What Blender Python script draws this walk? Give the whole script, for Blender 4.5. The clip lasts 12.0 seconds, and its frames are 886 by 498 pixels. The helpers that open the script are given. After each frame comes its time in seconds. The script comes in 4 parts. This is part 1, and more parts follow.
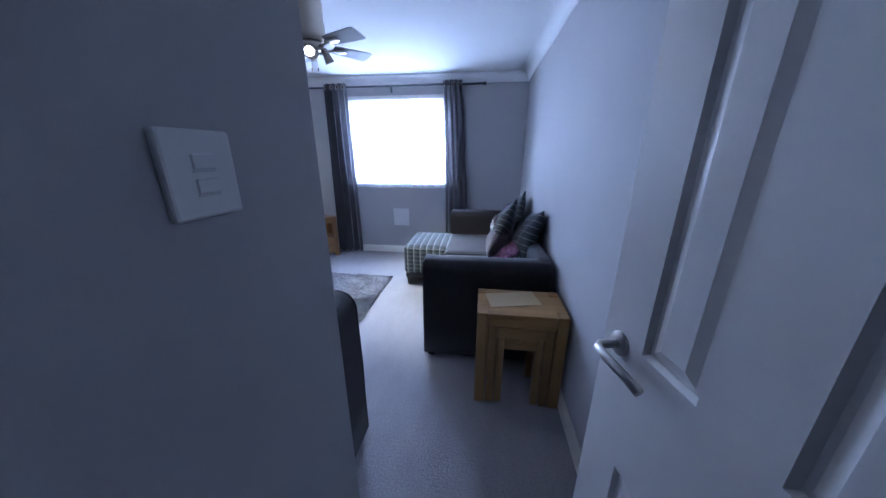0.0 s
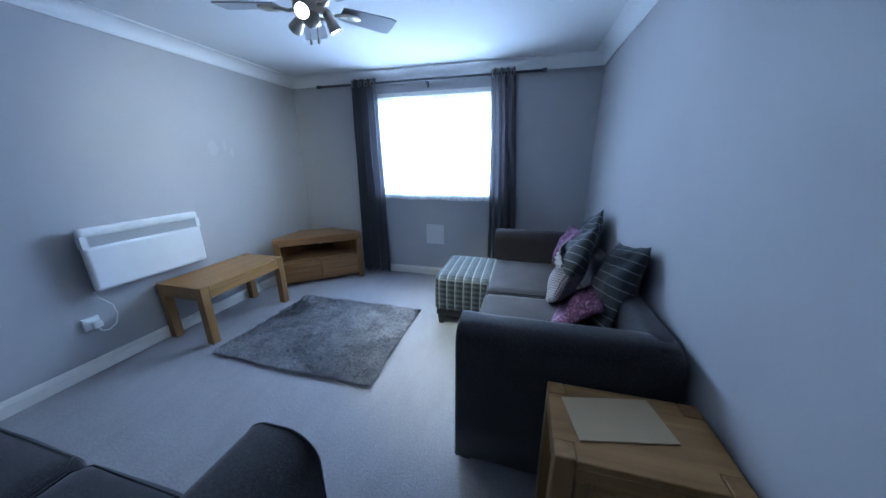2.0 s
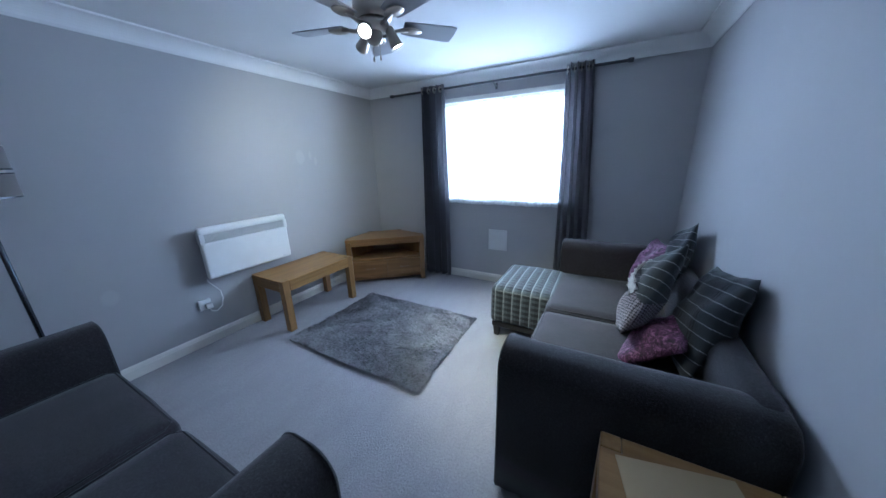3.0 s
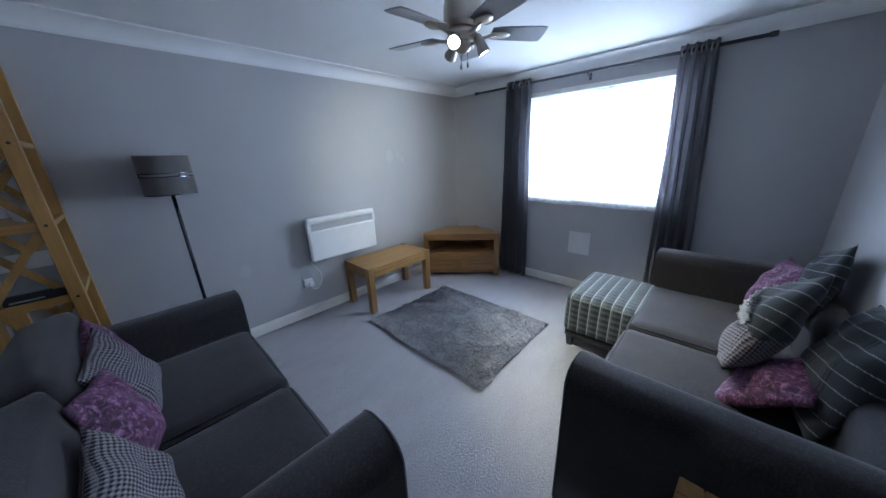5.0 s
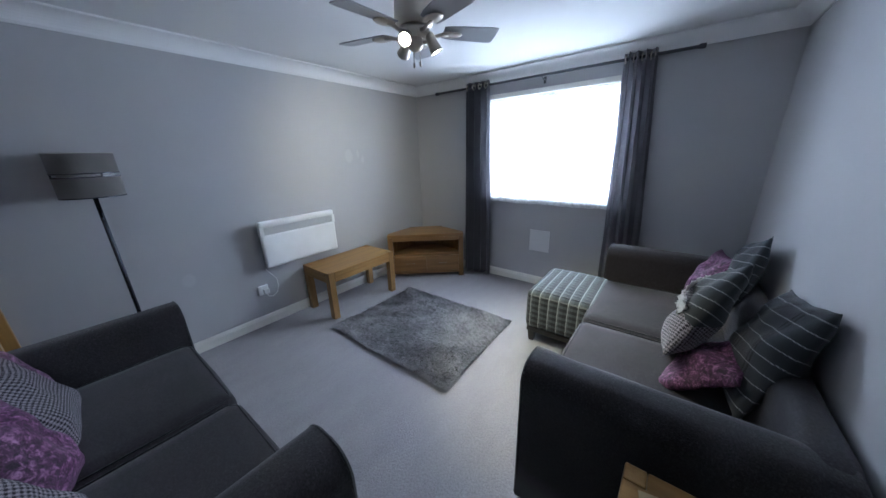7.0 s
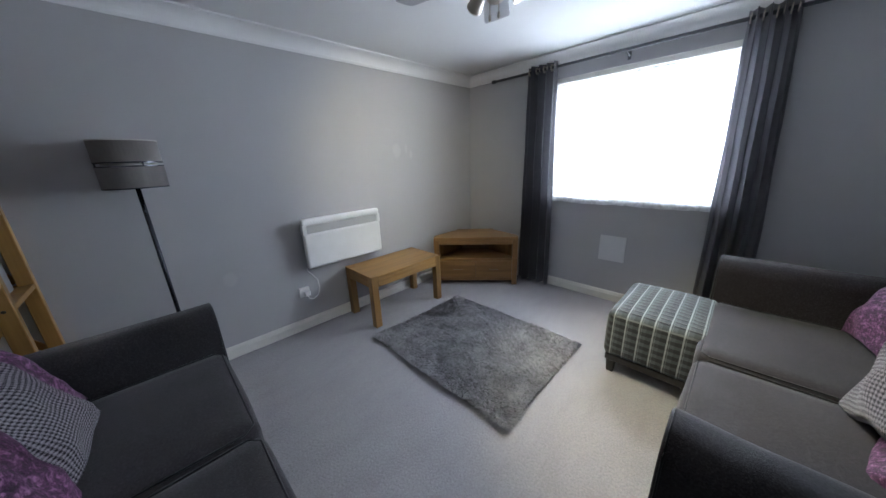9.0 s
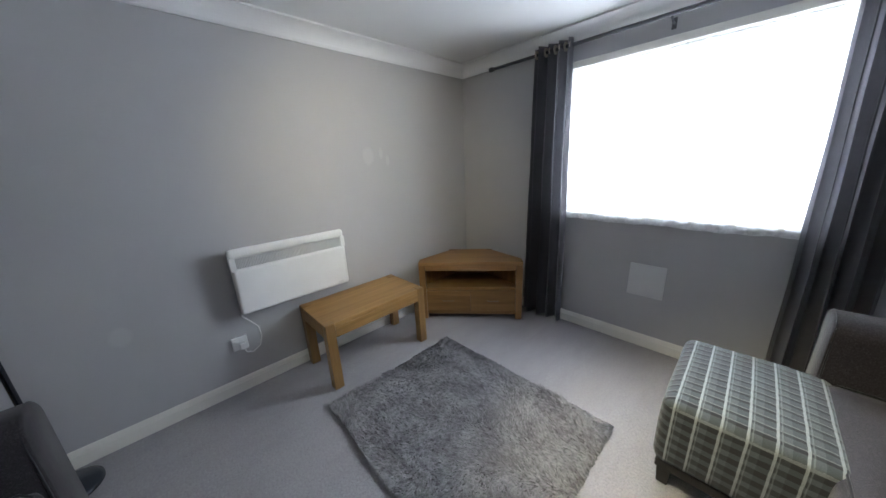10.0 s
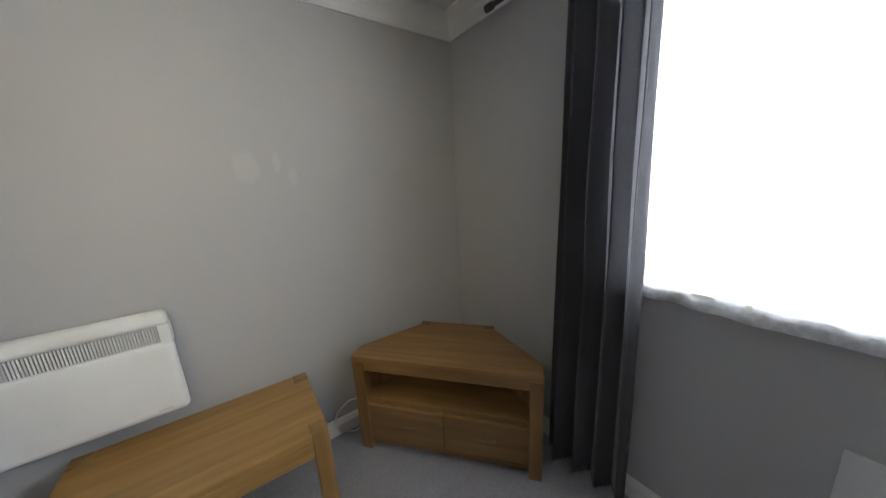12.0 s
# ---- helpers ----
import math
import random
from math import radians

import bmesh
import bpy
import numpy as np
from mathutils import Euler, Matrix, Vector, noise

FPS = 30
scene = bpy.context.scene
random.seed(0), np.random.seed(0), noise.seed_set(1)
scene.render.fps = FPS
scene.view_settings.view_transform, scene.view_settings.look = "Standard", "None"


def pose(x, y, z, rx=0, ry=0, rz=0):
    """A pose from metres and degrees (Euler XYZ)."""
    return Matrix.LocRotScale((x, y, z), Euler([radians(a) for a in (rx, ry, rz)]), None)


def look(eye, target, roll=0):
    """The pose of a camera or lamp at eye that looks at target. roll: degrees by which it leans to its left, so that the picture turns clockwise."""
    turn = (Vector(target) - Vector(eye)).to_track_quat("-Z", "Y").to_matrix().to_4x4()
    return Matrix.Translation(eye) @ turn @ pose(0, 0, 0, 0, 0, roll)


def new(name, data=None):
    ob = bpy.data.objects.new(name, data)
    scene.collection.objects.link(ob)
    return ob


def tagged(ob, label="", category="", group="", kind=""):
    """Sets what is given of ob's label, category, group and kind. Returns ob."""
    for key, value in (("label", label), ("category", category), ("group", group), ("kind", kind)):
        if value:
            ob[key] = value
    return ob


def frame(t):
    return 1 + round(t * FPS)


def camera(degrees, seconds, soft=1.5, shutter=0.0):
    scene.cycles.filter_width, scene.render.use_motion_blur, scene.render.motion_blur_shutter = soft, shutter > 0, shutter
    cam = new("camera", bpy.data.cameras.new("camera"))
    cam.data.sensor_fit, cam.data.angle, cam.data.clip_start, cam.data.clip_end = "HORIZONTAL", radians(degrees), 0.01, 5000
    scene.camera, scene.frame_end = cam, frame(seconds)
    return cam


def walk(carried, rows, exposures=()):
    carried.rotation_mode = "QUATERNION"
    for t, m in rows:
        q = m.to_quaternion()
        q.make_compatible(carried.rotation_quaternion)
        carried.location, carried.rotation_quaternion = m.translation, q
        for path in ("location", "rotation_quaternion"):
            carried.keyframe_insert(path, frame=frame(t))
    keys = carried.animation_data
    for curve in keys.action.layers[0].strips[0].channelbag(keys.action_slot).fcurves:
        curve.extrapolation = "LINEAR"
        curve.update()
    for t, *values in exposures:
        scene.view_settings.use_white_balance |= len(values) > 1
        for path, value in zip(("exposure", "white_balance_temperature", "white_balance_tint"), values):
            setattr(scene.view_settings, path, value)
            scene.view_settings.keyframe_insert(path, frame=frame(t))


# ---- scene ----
# ---- camera and walk ----
cam = camera(112.6, 12.0)
EXPOSURES = [
    (0.0, 0.52, 4600, 20), (0.5, 0.45, 4450, 11), (1.0, 0.3, 4400, 8), (2.5, 0.2, 4600, 8), (3.5, 0.15, 4850, 9),
    (5.5, 0.15, 5200, 10), (8.5, 0.15, 5700, 11), (9.5, 0.15, 6000, 11), (11.0, -0.05, 6250, 11), (12.0, -0.25, 6450, 11),
]
PATH = [
    (0, (1.078, 1.436, 1.397), (0.828, 3.322, 0.782), 0.0),
    (0.5, (1.043, 1.664, 1.406), (0.802, 3.551, 0.788), 0.3),
    (1, (1.038, 1.881, 1.397), (0.764, 3.771, 0.803), 0.3),
    (1.5, (1.012, 2.018, 1.392), (0.626, 3.89, 0.802), -0.1),
    (2, (0.938, 2.15, 1.392), (0.439, 3.999, 0.815), -0.3),
    (2.5, (0.94, 2.22, 1.416), (0.264, 4.012, 0.84), -1.1),
    (3, (1.004, 2.251, 1.444), (0.074, 3.925, 0.87), -1.5),
    (3.5, (1.036, 2.233, 1.463), (-0.089, 3.776, 0.87), -1.7),
    (5.5, (1.023, 2.241, 1.518), (-0.31, 3.601, 0.908), -2.1),
    (6, (1.028, 2.257, 1.51), (-0.25, 3.669, 0.899), -1.9),
    (6.5, (1.058, 2.3, 1.507), (-0.113, 3.801, 0.895), -1.7),
    (8.5, (0.936, 2.261, 1.47), (-0.338, 3.673, 0.85), -1.5),
    (9, (0.738, 2.455, 1.413), (-0.631, 3.791, 0.831), -2.2),
    (9.5, (0.511, 2.684, 1.419), (-0.846, 4.038, 0.848), -2.3),
    (10, (0.378, 3.051, 1.431), (-1.019, 4.369, 0.871), -2.7),
    (10.5, (0.213, 3.404, 1.432), (-1.203, 4.709, 0.892), -3.1),
    (11, (0.036, 3.719, 1.41), (-1.392, 5.018, 0.887), -3.1),
    (11.5, (-0.088, 3.98, 1.343), (-1.639, 5.164, 0.905), -2.9),
    (12, (-0.241, 4.274, 1.408), (-1.844, 5.384, 0.962), -3.1),
]
walk(cam, [(t, look(eye, target, roll)) for t, eye, target, roll in PATH], EXPOSURES)

# ---- world and light ----
world = bpy.data.worlds.new("world")
scene.world = world
world.use_nodes = True
wn = world.node_tree
sky = wn.nodes.new("ShaderNodeTexSky")
sky.sky_type = "NISHITA"
sky.sun_disc = False
sky.sun_elevation = radians(40)
sky.sun_rotation = radians(150)
wn.nodes["Background"].inputs["Strength"].default_value = 0.12
wn.links.new(sky.outputs["Color"], wn.nodes["Background"].inputs["Color"])

WALL_L, WALL_R, WALL_N, WALL_S = -1.82, 1.575, 5.50, 1.58
CEIL, COVE = 2.315, 0.10
WIN_X0, WIN_X1, WIN_Z0, WIN_Z1 = -0.80, 0.70, 1.000, 2.10

win_lamp = bpy.data.lights.new("window_daylight", "AREA")
win_lamp.shape, win_lamp.size, win_lamp.size_y = "RECTANGLE", 1.48, 1.08
win_lamp.energy, win_lamp.color = 58.0, (0.86, 0.93, 1.0)
lamp_ob = new("window_daylight", win_lamp)
lamp_ob.matrix_world = look((-0.03, WALL_N + 0.22, 1.56), (-0.03, 0.0, 1.40))

sky_lamp = bpy.data.lights.new("open_sky", "AREA")
sky_lamp.shape, sky_lamp.size, sky_lamp.size_y = "RECTANGLE", 3.2, 2.2
sky_lamp.energy, sky_lamp.color = 285.0, (0.86, 0.93, 1.0)
sky_ob = new("open_sky", sky_lamp)
sky_ob.matrix_world = look((-0.03, WALL_N + 1.9, 3.3), (-0.03, WALL_N - 0.6, 0.7))

FAN = Vector((-0.075, 3.565, 0.0))
SPOTS = [  # head direction in the plan (degrees), aim point, watts, cone
    (-75.0, (0.75, 2.1, 1.1), 2.0, 78),
    (35.0, (0.66, 4.26, 0.1), 128.0, 72),
    (165.0, (-1.82, 4.42, 1.32), 44.0, 84),
]


# ---- materials ----
def nodes_of(name):
    m = bpy.data.materials.new(name)
    m.use_nodes = True
    return m, m.node_tree.nodes, m.node_tree.links, m.node_tree.nodes["Principled BSDF"]


def mathn(N, L, op, a, b=None, c=None):
    n = N.new("ShaderNodeMath")
    n.operation = op
    for i, v in enumerate((a, b, c)):
        if v is None:
            continue
        if isinstance(v, (int, float)):
            n.inputs[i].default_value = v
        else:
            L.new(v, n.inputs[i])
    return n.outputs[0]


def mixc(N, L, fac, a, b, blend="MIX"):
    n = N.new("ShaderNodeMix")
    n.data_type, n.blend_type = "RGBA", blend
    for sock, v in ((n.inputs[0], fac), (n.inputs[6], a), (n.inputs[7], b)):
        if isinstance(v, (int, float)):
            sock.default_value = v
        elif isinstance(v, tuple):
            sock.default_value = (*v, 1.0) if len(v) == 3 else v
        else:
            L.new(v, sock)
    return n.outputs[2]


def coords(N, kind="Object"):
    return N.new("ShaderNodeTexCoord").outputs[kind]


def noise_tex(N, L, vec, scale, detail=3.0, rough=0.55):
    n = N.new("ShaderNodeTexNoise")
    n.inputs["Scale"].default_value, n.inputs["Detail"].default_value, n.inputs["Roughness"].default_value = scale, detail, rough
    L.new(vec, n.inputs["Vector"])
    return n.outputs["Fac"]


def ramp(N, L, fac, lo, hi):
    n = N.new("ShaderNodeMapRange")
    n.inputs["From Min"].default_value, n.inputs["From Max"].default_value = lo, hi
    L.new(fac, n.inputs["Value"])
    return n.outputs["Result"]


def bump(N, L, bsdf, height, strength, dist):
    n = N.new("ShaderNodeBump")
    n.inputs["Strength"].default_value, n.inputs["Distance"].default_value = strength, dist
    L.new(height, n.inputs["Height"])
    L.new(n.outputs["Normal"], bsdf.inputs["Normal"])


def painted(name, a, b, rough=0.6, grain=180.0, depth=0.0006, big=1.3, spec=0.4, marks=()):
    """Paint with faint large patches and fine roller grain."""
    m, N, L, P = nodes_of(name)
    v = coords(N)
    col = mixc(N, L, ramp(N, L, noise_tex(N, L, v, big), 0.3, 0.7), a, b)
    for at, size in marks:
        mp = N.new("ShaderNodeMapping")
        mp.vector_type = "TEXTURE"
        mp.inputs["Location"].default_value, mp.inputs["Scale"].default_value = at, size
        L.new(v, mp.inputs["Vector"])
        ln = N.new("ShaderNodeVectorMath")
        ln.operation = "LENGTH"
        L.new(mp.outputs[0], ln.inputs[0])
        edge = mathn(N, L, "ADD", ln.outputs["Value"], mathn(N, L, "MULTIPLY", noise_tex(N, L, v, 22.0), 0.5))
        m_ = mathn(N, L, "SUBTRACT", 1.0, ramp(N, L, edge, 0.95, 1.3))
        col = mixc(N, L, mathn(N, L, "MULTIPLY", m_, 0.28), col, (0.62, 0.62, 0.61))
    L.new(col, P.inputs["Base Color"])
    fine = noise_tex(N, L, v, grain, 2.0)
    P.inputs["Specular IOR Level"].default_value = spec
    L.new(mathn(N, L, "ADD", mathn(N, L, "MULTIPLY", fine, 0.12), rough - 0.06), P.inputs["Roughness"])
    bump(N, L, P, fine, 0.35, depth)
    return m


def fabric(name, a, b, scale=420.0, depth=0.0012, blotch=5.0, sheen=0.25, rough=0.92, spec=0.2, heather=0.0):
    m, N, L, P = nodes_of(name)
    v = coords(N)
    weave = noise_tex(N, L, v, scale, 2.0, 0.7)
    col = mixc(N, L, ramp(N, L, weave, 0.3, 0.7), a, b)
    if heather:
        mel = noise_tex(N, L, v, 130.0, 4.0, 0.8)
        col = mixc(N, L, mathn(N, L, "MULTIPLY", ramp(N, L, mel, 0.5, 0.72), heather), col, tuple(c * 2.2 for c in b))
    soft = ramp(N, L, noise_tex(N, L, v, blotch), 0.25, 0.75)
    col = mixc(N, L, mathn(N, L, "MULTIPLY", soft, 0.25), col, (0.0, 0.0, 0.0))
    L.new(col, P.inputs["Base Color"])
    P.inputs["Roughness"].default_value = rough
    P.inputs["Specular IOR Level"].default_value = spec
    P.inputs["Sheen Weight"].default_value = sheen
    P.inputs["Sheen Roughness"].default_value = 0.5
    bump(N, L, P, weave, 0.5, depth)
    return m


def wood(name, axis, light, dark, rough=0.42):
    """Oak with grain along one local axis."""
    m, N, L, P = nodes_of(name)
    v = coords(N)
    info = N.new("ShaderNodeObjectInfo").outputs["Random"]
    mp = N.new("ShaderNodeMapping")
    s = [26.0, 26.0, 26.0]
    s[axis] = 1.6
    mp.inputs["Scale"].default_value = s
    L.new(v, mp.inputs["Vector"])
    off = N.new("ShaderNodeCombineXYZ")
    for i in range(3):
        L.new(mathn(N, L, "MULTIPLY", info, 9.0 + 3 * i), off.inputs[i])
    L.new(off.outputs[0], mp.inputs["Location"])
    g = noise_tex(N, L, mp.outputs[0], 1.0, 4.0, 0.6)
    mp2 = N.new("ShaderNodeMapping")
    s2 = [9.0, 9.0, 9.0]
    s2[axis] = 0.9
    mp2.inputs["Scale"].default_value = s2
    L.new(v, mp2.inputs["Vector"])
    L.new(off.outputs[0], mp2.inputs["Location"])
    broad = noise_tex(N, L, mp2.outputs[0], 1.0, 2.0)
    col = mixc(N, L, ramp(N, L, g, 0.32, 0.72), dark, light)
    col = mixc(N, L, mathn(N, L, "MULTIPLY", ramp(N, L, broad, 0.35, 0.7), 0.45), col, tuple(c * 0.62 for c in dark))
    vor = N.new("ShaderNodeTexVoronoi")
    vor.inputs["Scale"].default_value = 3.1
    L.new(v, vor.inputs["Vector"])
    knot = mathn(N, L, "SUBTRACT", 1.0, ramp(N, L, vor.outputs["Distance"], 0.015, 0.05))
    col = mixc(N, L, mathn(N, L, "MULTIPLY", knot, 0.5), col, (0.09, 0.045, 0.018))
    L.new(col, P.inputs["Base Color"])
    L.new(mathn(N, L, "ADD", mathn(N, L, "MULTIPLY", g, 0.2), rough - 0.1), P.inputs["Roughness"])
    bump(N, L, P, g, 0.2, 0.0008)
    return m


def plain(name, col, rough=0.4, metal=0.0, spec=0.5):
    m, N, L, P = nodes_of(name)
    v = coords(N)
    n = noise_tex(N, L, v, 7.0, 3.0)
    L.new(mixc(N, L, ramp(N, L, n, 0.25, 0.75), tuple(c * 0.965 for c in col), tuple(min(1, c * 1.02) for c in col)), P.inputs["Base Color"])
    L.new(mathn(N, L, "ADD", mathn(N, L, "MULTIPLY", n, 0.15), rough - 0.07), P.inputs["Roughness"])
    P.inputs["Metallic"].default_value = metal
    P.inputs["Specular IOR Level"].default_value = spec
    return m


def band(N, L, c, period, width, off=0.0):
    """1 inside stripes of the given width along a coordinate."""
    f = mathn(N, L, "FRACT", mathn(N, L, "ADD", mathn(N, L, "DIVIDE", c, period), off))
    return mathn(N, L, "LESS_THAN", f, width / period)


def tartan(name, ground, dark, light, period=0.105, thin=0.007, broad=0.042, cross=True, axes=(0, 1), fade=0.75, third=False):
    m, N, L, P = nodes_of(name)
    v = coords(N)
    sep = N.new("ShaderNodeSeparateXYZ")
    L.new(v, sep.inputs[0])
    x, y = sep.outputs[axes[0]], sep.outputs[axes[1]]
    weave = noise_tex(N, L, v, 380.0, 2.0, 0.7)
    wob = mathn(N, L, "MULTIPLY", mathn(N, L, "SUBTRACT", noise_tex(N, L, v, 60.0), 0.5), 0.004)
    x, y = mathn(N, L, "ADD", x, wob), mathn(N, L, "ADD", y, wob)
    dk = mathn(N, L, "MULTIPLY", mathn(N, L, "ADD", band(N, L, x, period, broad, 0.3), band(N, L, y, period, broad, 0.3)), 0.42)
    col = mixc(N, L, dk, ground, dark)
    lines = band(N, L, x, period, thin)
    if cross:
        lines = mathn(N, L, "MAXIMUM", lines, mathn(N, L, "MULTIPLY", band(N, L, y, period, thin), 0.85))
    if third:
        z = mathn(N, L, "ADD", sep.outputs[2], 0.012)
        col = mixc(N, L, mathn(N, L, "MULTIPLY", band(N, L, z, period, broad * 0.5), 0.6), col, dark)
    lines = mathn(N, L, "MULTIPLY", lines, fade)
    col = mixc(N, L, lines, col, light)
    col = mixc(N, L, mathn(N, L, "MULTIPLY", ramp(N, L, weave, 0.3, 0.75), 0.35), col, (0.02, 0.02, 0.022))
    L.new(col, P.inputs["Base Color"])
    P.inputs["Roughness"].default_value = 0.93
    P.inputs["Specular IOR Level"].default_value = 0.15
    P.inputs["Sheen Weight"].default_value = 0.2
    bump(N, L, P, weave, 0.6, 0.0015)
    return m


def tooth(N, L, x, y, size):
    a, b = band(N, L, x, size, size / 2), band(N, L, y, size, size / 2)
    diag = band(N, L, mathn(N, L, "ADD", x, y), size / 2, size / 4)
    same = mathn(N, L, "COMPARE", a, b, 0.1)
    return mathn(N, L, "ADD", mathn(N, L, "MULTIPLY", same, a), mathn(N, L, "MULTIPLY", mathn(N, L, "SUBTRACT", 1.0, same), diag))


def stool_check():
    """Grey-green wool check: soft pale double lines one way, close dark bands crossed by faint pale lines the other."""
    m, N, L, P = nodes_of("tartan_stool")
    v = coords(N)
    sep = N.new("ShaderNodeSeparateXYZ")
    L.new(v, sep.inputs[0])
    wob = mathn(N, L, "MULTIPLY", mathn(N, L, "SUBTRACT", noise_tex(N, L, v, 30.0), 0.5), 0.004)
    side = mathn(N, L, "LESS_THAN", sep.outputs[2], 0.425)
    x = mathn(N, L, "ADD", sep.outputs[0], wob)
    y = mathn(N, L, "ADD", sep.outputs[1], wob)
    z = mathn(N, L, "ADD", sep.outputs[2], wob)
    weave = noise_tex(N, L, v, 300.0, 2.0, 0.7)
    dk = mathn(N, L, "MULTIPLY", mathn(N, L, "ADD", mathn(N, L, "MULTIPLY", band(N, L, x, 0.070, 0.030, 0.45), 0.55), mathn(N, L, "MAXIMUM", mathn(N, L, "MULTIPLY", band(N, L, y, 0.046, 0.020, 0.2), mathn(N, L, "SUBTRACT", 1.0, side)), mathn(N, L, "MULTIPLY", side, band(N, L, z, 0.046, 0.024, 0.2)))), 0.78)
    col = mixc(N, L, dk, (0.098, 0.114, 0.122), (0.030, 0.032, 0.036))
    pale = mathn(N, L, "MAXIMUM", band(N, L, x, 0.070, 0.0075), mathn(N, L, "MULTIPLY", band(N, L, x, 0.070, 0.004, 0.82), 0.3))
    cross = mathn(N, L, "MULTIPLY", mathn(N, L, "MULTIPLY", band(N, L, y, 0.046, 0.006, 0.9), mathn(N, L, "SUBTRACT", 1.0, side)), 0.45)
    thread = mathn(N, L, "MULTIPLY_ADD", ramp(N, L, weave, 0.35, 0.65), 0.45, 0.33)
    col = mixc(N, L, mathn(N, L, "MULTIPLY", mathn(N, L, "MAXIMUM", pale, cross), thread), col, (0.52, 0.56, 0.57))
    col = mixc(N, L, mathn(N, L, "MULTIPLY", ramp(N, L, weave, 0.3, 0.75), 0.35), col, (0.02, 0.02, 0.022))
    L.new(col, P.inputs["Base Color"])
    P.inputs["Roughness"].default_value = 0.93
    P.inputs["Specular IOR Level"].default_value = 0.15
    P.inputs["Sheen Weight"].default_value = 0.2
    bump(N, L, P, weave, 0.6, 0.0015)
    return m


def wool_check(name, patched=False):
    """Grey-green wool with thin twisted pale lines one way and paired dark lines the other; patched: part of it houndstooth."""
    m, N, L, P = nodes_of(name)
    v = coords(N)
    sep = N.new("ShaderNodeSeparateXYZ")
    L.new(v, sep.inputs[0])
    wob = mathn(N, L, "MULTIPLY", mathn(N, L, "SUBTRACT", noise_tex(N, L, v, 14.0), 0.5), 0.012)
    x, y = mathn(N, L, "ADD", sep.outputs[0], wob), mathn(N, L, "ADD", sep.outputs[1], wob)
    weave = noise_tex(N, L, v, 380.0, 2.0, 0.7)
    dk = mathn(N, L, "MAXIMUM", band(N, L, x, 0.145, 0.010), band(N, L, x, 0.145, 0.010, 0.13))
    col = mixc(N, L, mathn(N, L, "MULTIPLY", dk, 0.8), (0.050, 0.056, 0.062), (0.010, 0.010, 0.013))
    twist = band(N, L, mathn(N, L, "ADD", x, y), 0.008, 0.0055)
    col = mixc(N, L, mathn(N, L, "MULTIPLY", mathn(N, L, "MULTIPLY", band(N, L, y, 0.050, 0.005), twist), 0.7), col, (0.46, 0.47, 0.48))
    if patched:
        hound = mixc(N, L, tooth(N, L, x, y, 0.014), (0.30, 0.27, 0.30), (0.03, 0.027, 0.032))
        where = mathn(N, L, "LESS_THAN", mathn(N, L, "ADD", mathn(N, L, "MULTIPLY", x, 0.75), y), 0.10)
        col = mixc(N, L, where, col, hound)
    col = mixc(N, L, mathn(N, L, "MULTIPLY", ramp(N, L, weave, 0.3, 0.75), 0.3), col, (0.02, 0.02, 0.022))
    L.new(col, P.inputs["Base Color"])
    P.inputs["Roughness"].default_value = 0.93
    P.inputs["Specular IOR Level"].default_value = 0.15
    P.inputs["Sheen Weight"].default_value = 0.2
    bump(N, L, P, weave, 0.6, 0.0015)
    return m


def houndstooth(name, pale, dark, size=0.0125):
    m, N, L, P = nodes_of(name)
    v = coords(N)
    sep = N.new("ShaderNodeSeparateXYZ")
    L.new(v, sep.inputs[0])
    f = tooth(N, L, sep.outputs[0], sep.outputs[1], size)
    weave = noise_tex(N, L, v, 300.0, 2.0)
    col = mixc(N, L, f, pale, dark)
    col = mixc(N, L, mathn(N, L, "MULTIPLY", ramp(N, L, weave, 0.35, 0.8), 0.3), col, (0.08, 0.08, 0.09))
    L.new(col, P.inputs["Base Color"])
    P.inputs["Roughness"].default_value = 0.92
    P.inputs["Specular IOR Level"].default_value = 0.15
    bump(N, L, P, weave, 0.5, 0.001)
    return m


def velvet(name, a, b, c):
    m, N, L, P = nodes_of(name)
    v = coords(N)
    warp = N.new("ShaderNodeTexNoise")
    warp.inputs["Scale"].default_value, warp.inputs["Detail"].default_value = 24.0, 3.0
    L.new(v, warp.inputs["Vector"])
    vv = N.new("ShaderNodeVectorMath")
    vv.operation = "MULTIPLY_ADD"
    L.new(warp.outputs["Color"], vv.inputs[0])
    vv.inputs[1].default_value = (0.05, 0.05, 0.05)
    L.new(v, vv.inputs[2])
    n = noise_tex(N, L, vv.outputs[0], 52.0, 6.0, 0.72)
    col = mixc(N, L, ramp(N, L, n, 0.40, 0.53), a, b)
    col = mixc(N, L, ramp(N, L, n, 0.52, 0.64), col, c)
    L.new(col, P.inputs["Base Color"])
    P.inputs["Roughness"].default_value = 0.6
    P.inputs["Sheen Weight"].default_value = 0.12
    P.inputs["Sheen Tint"].default_value = (0.75, 0.5, 0.7, 1)
    bump(N, L, P, n, 0.8, 0.006)
    return m


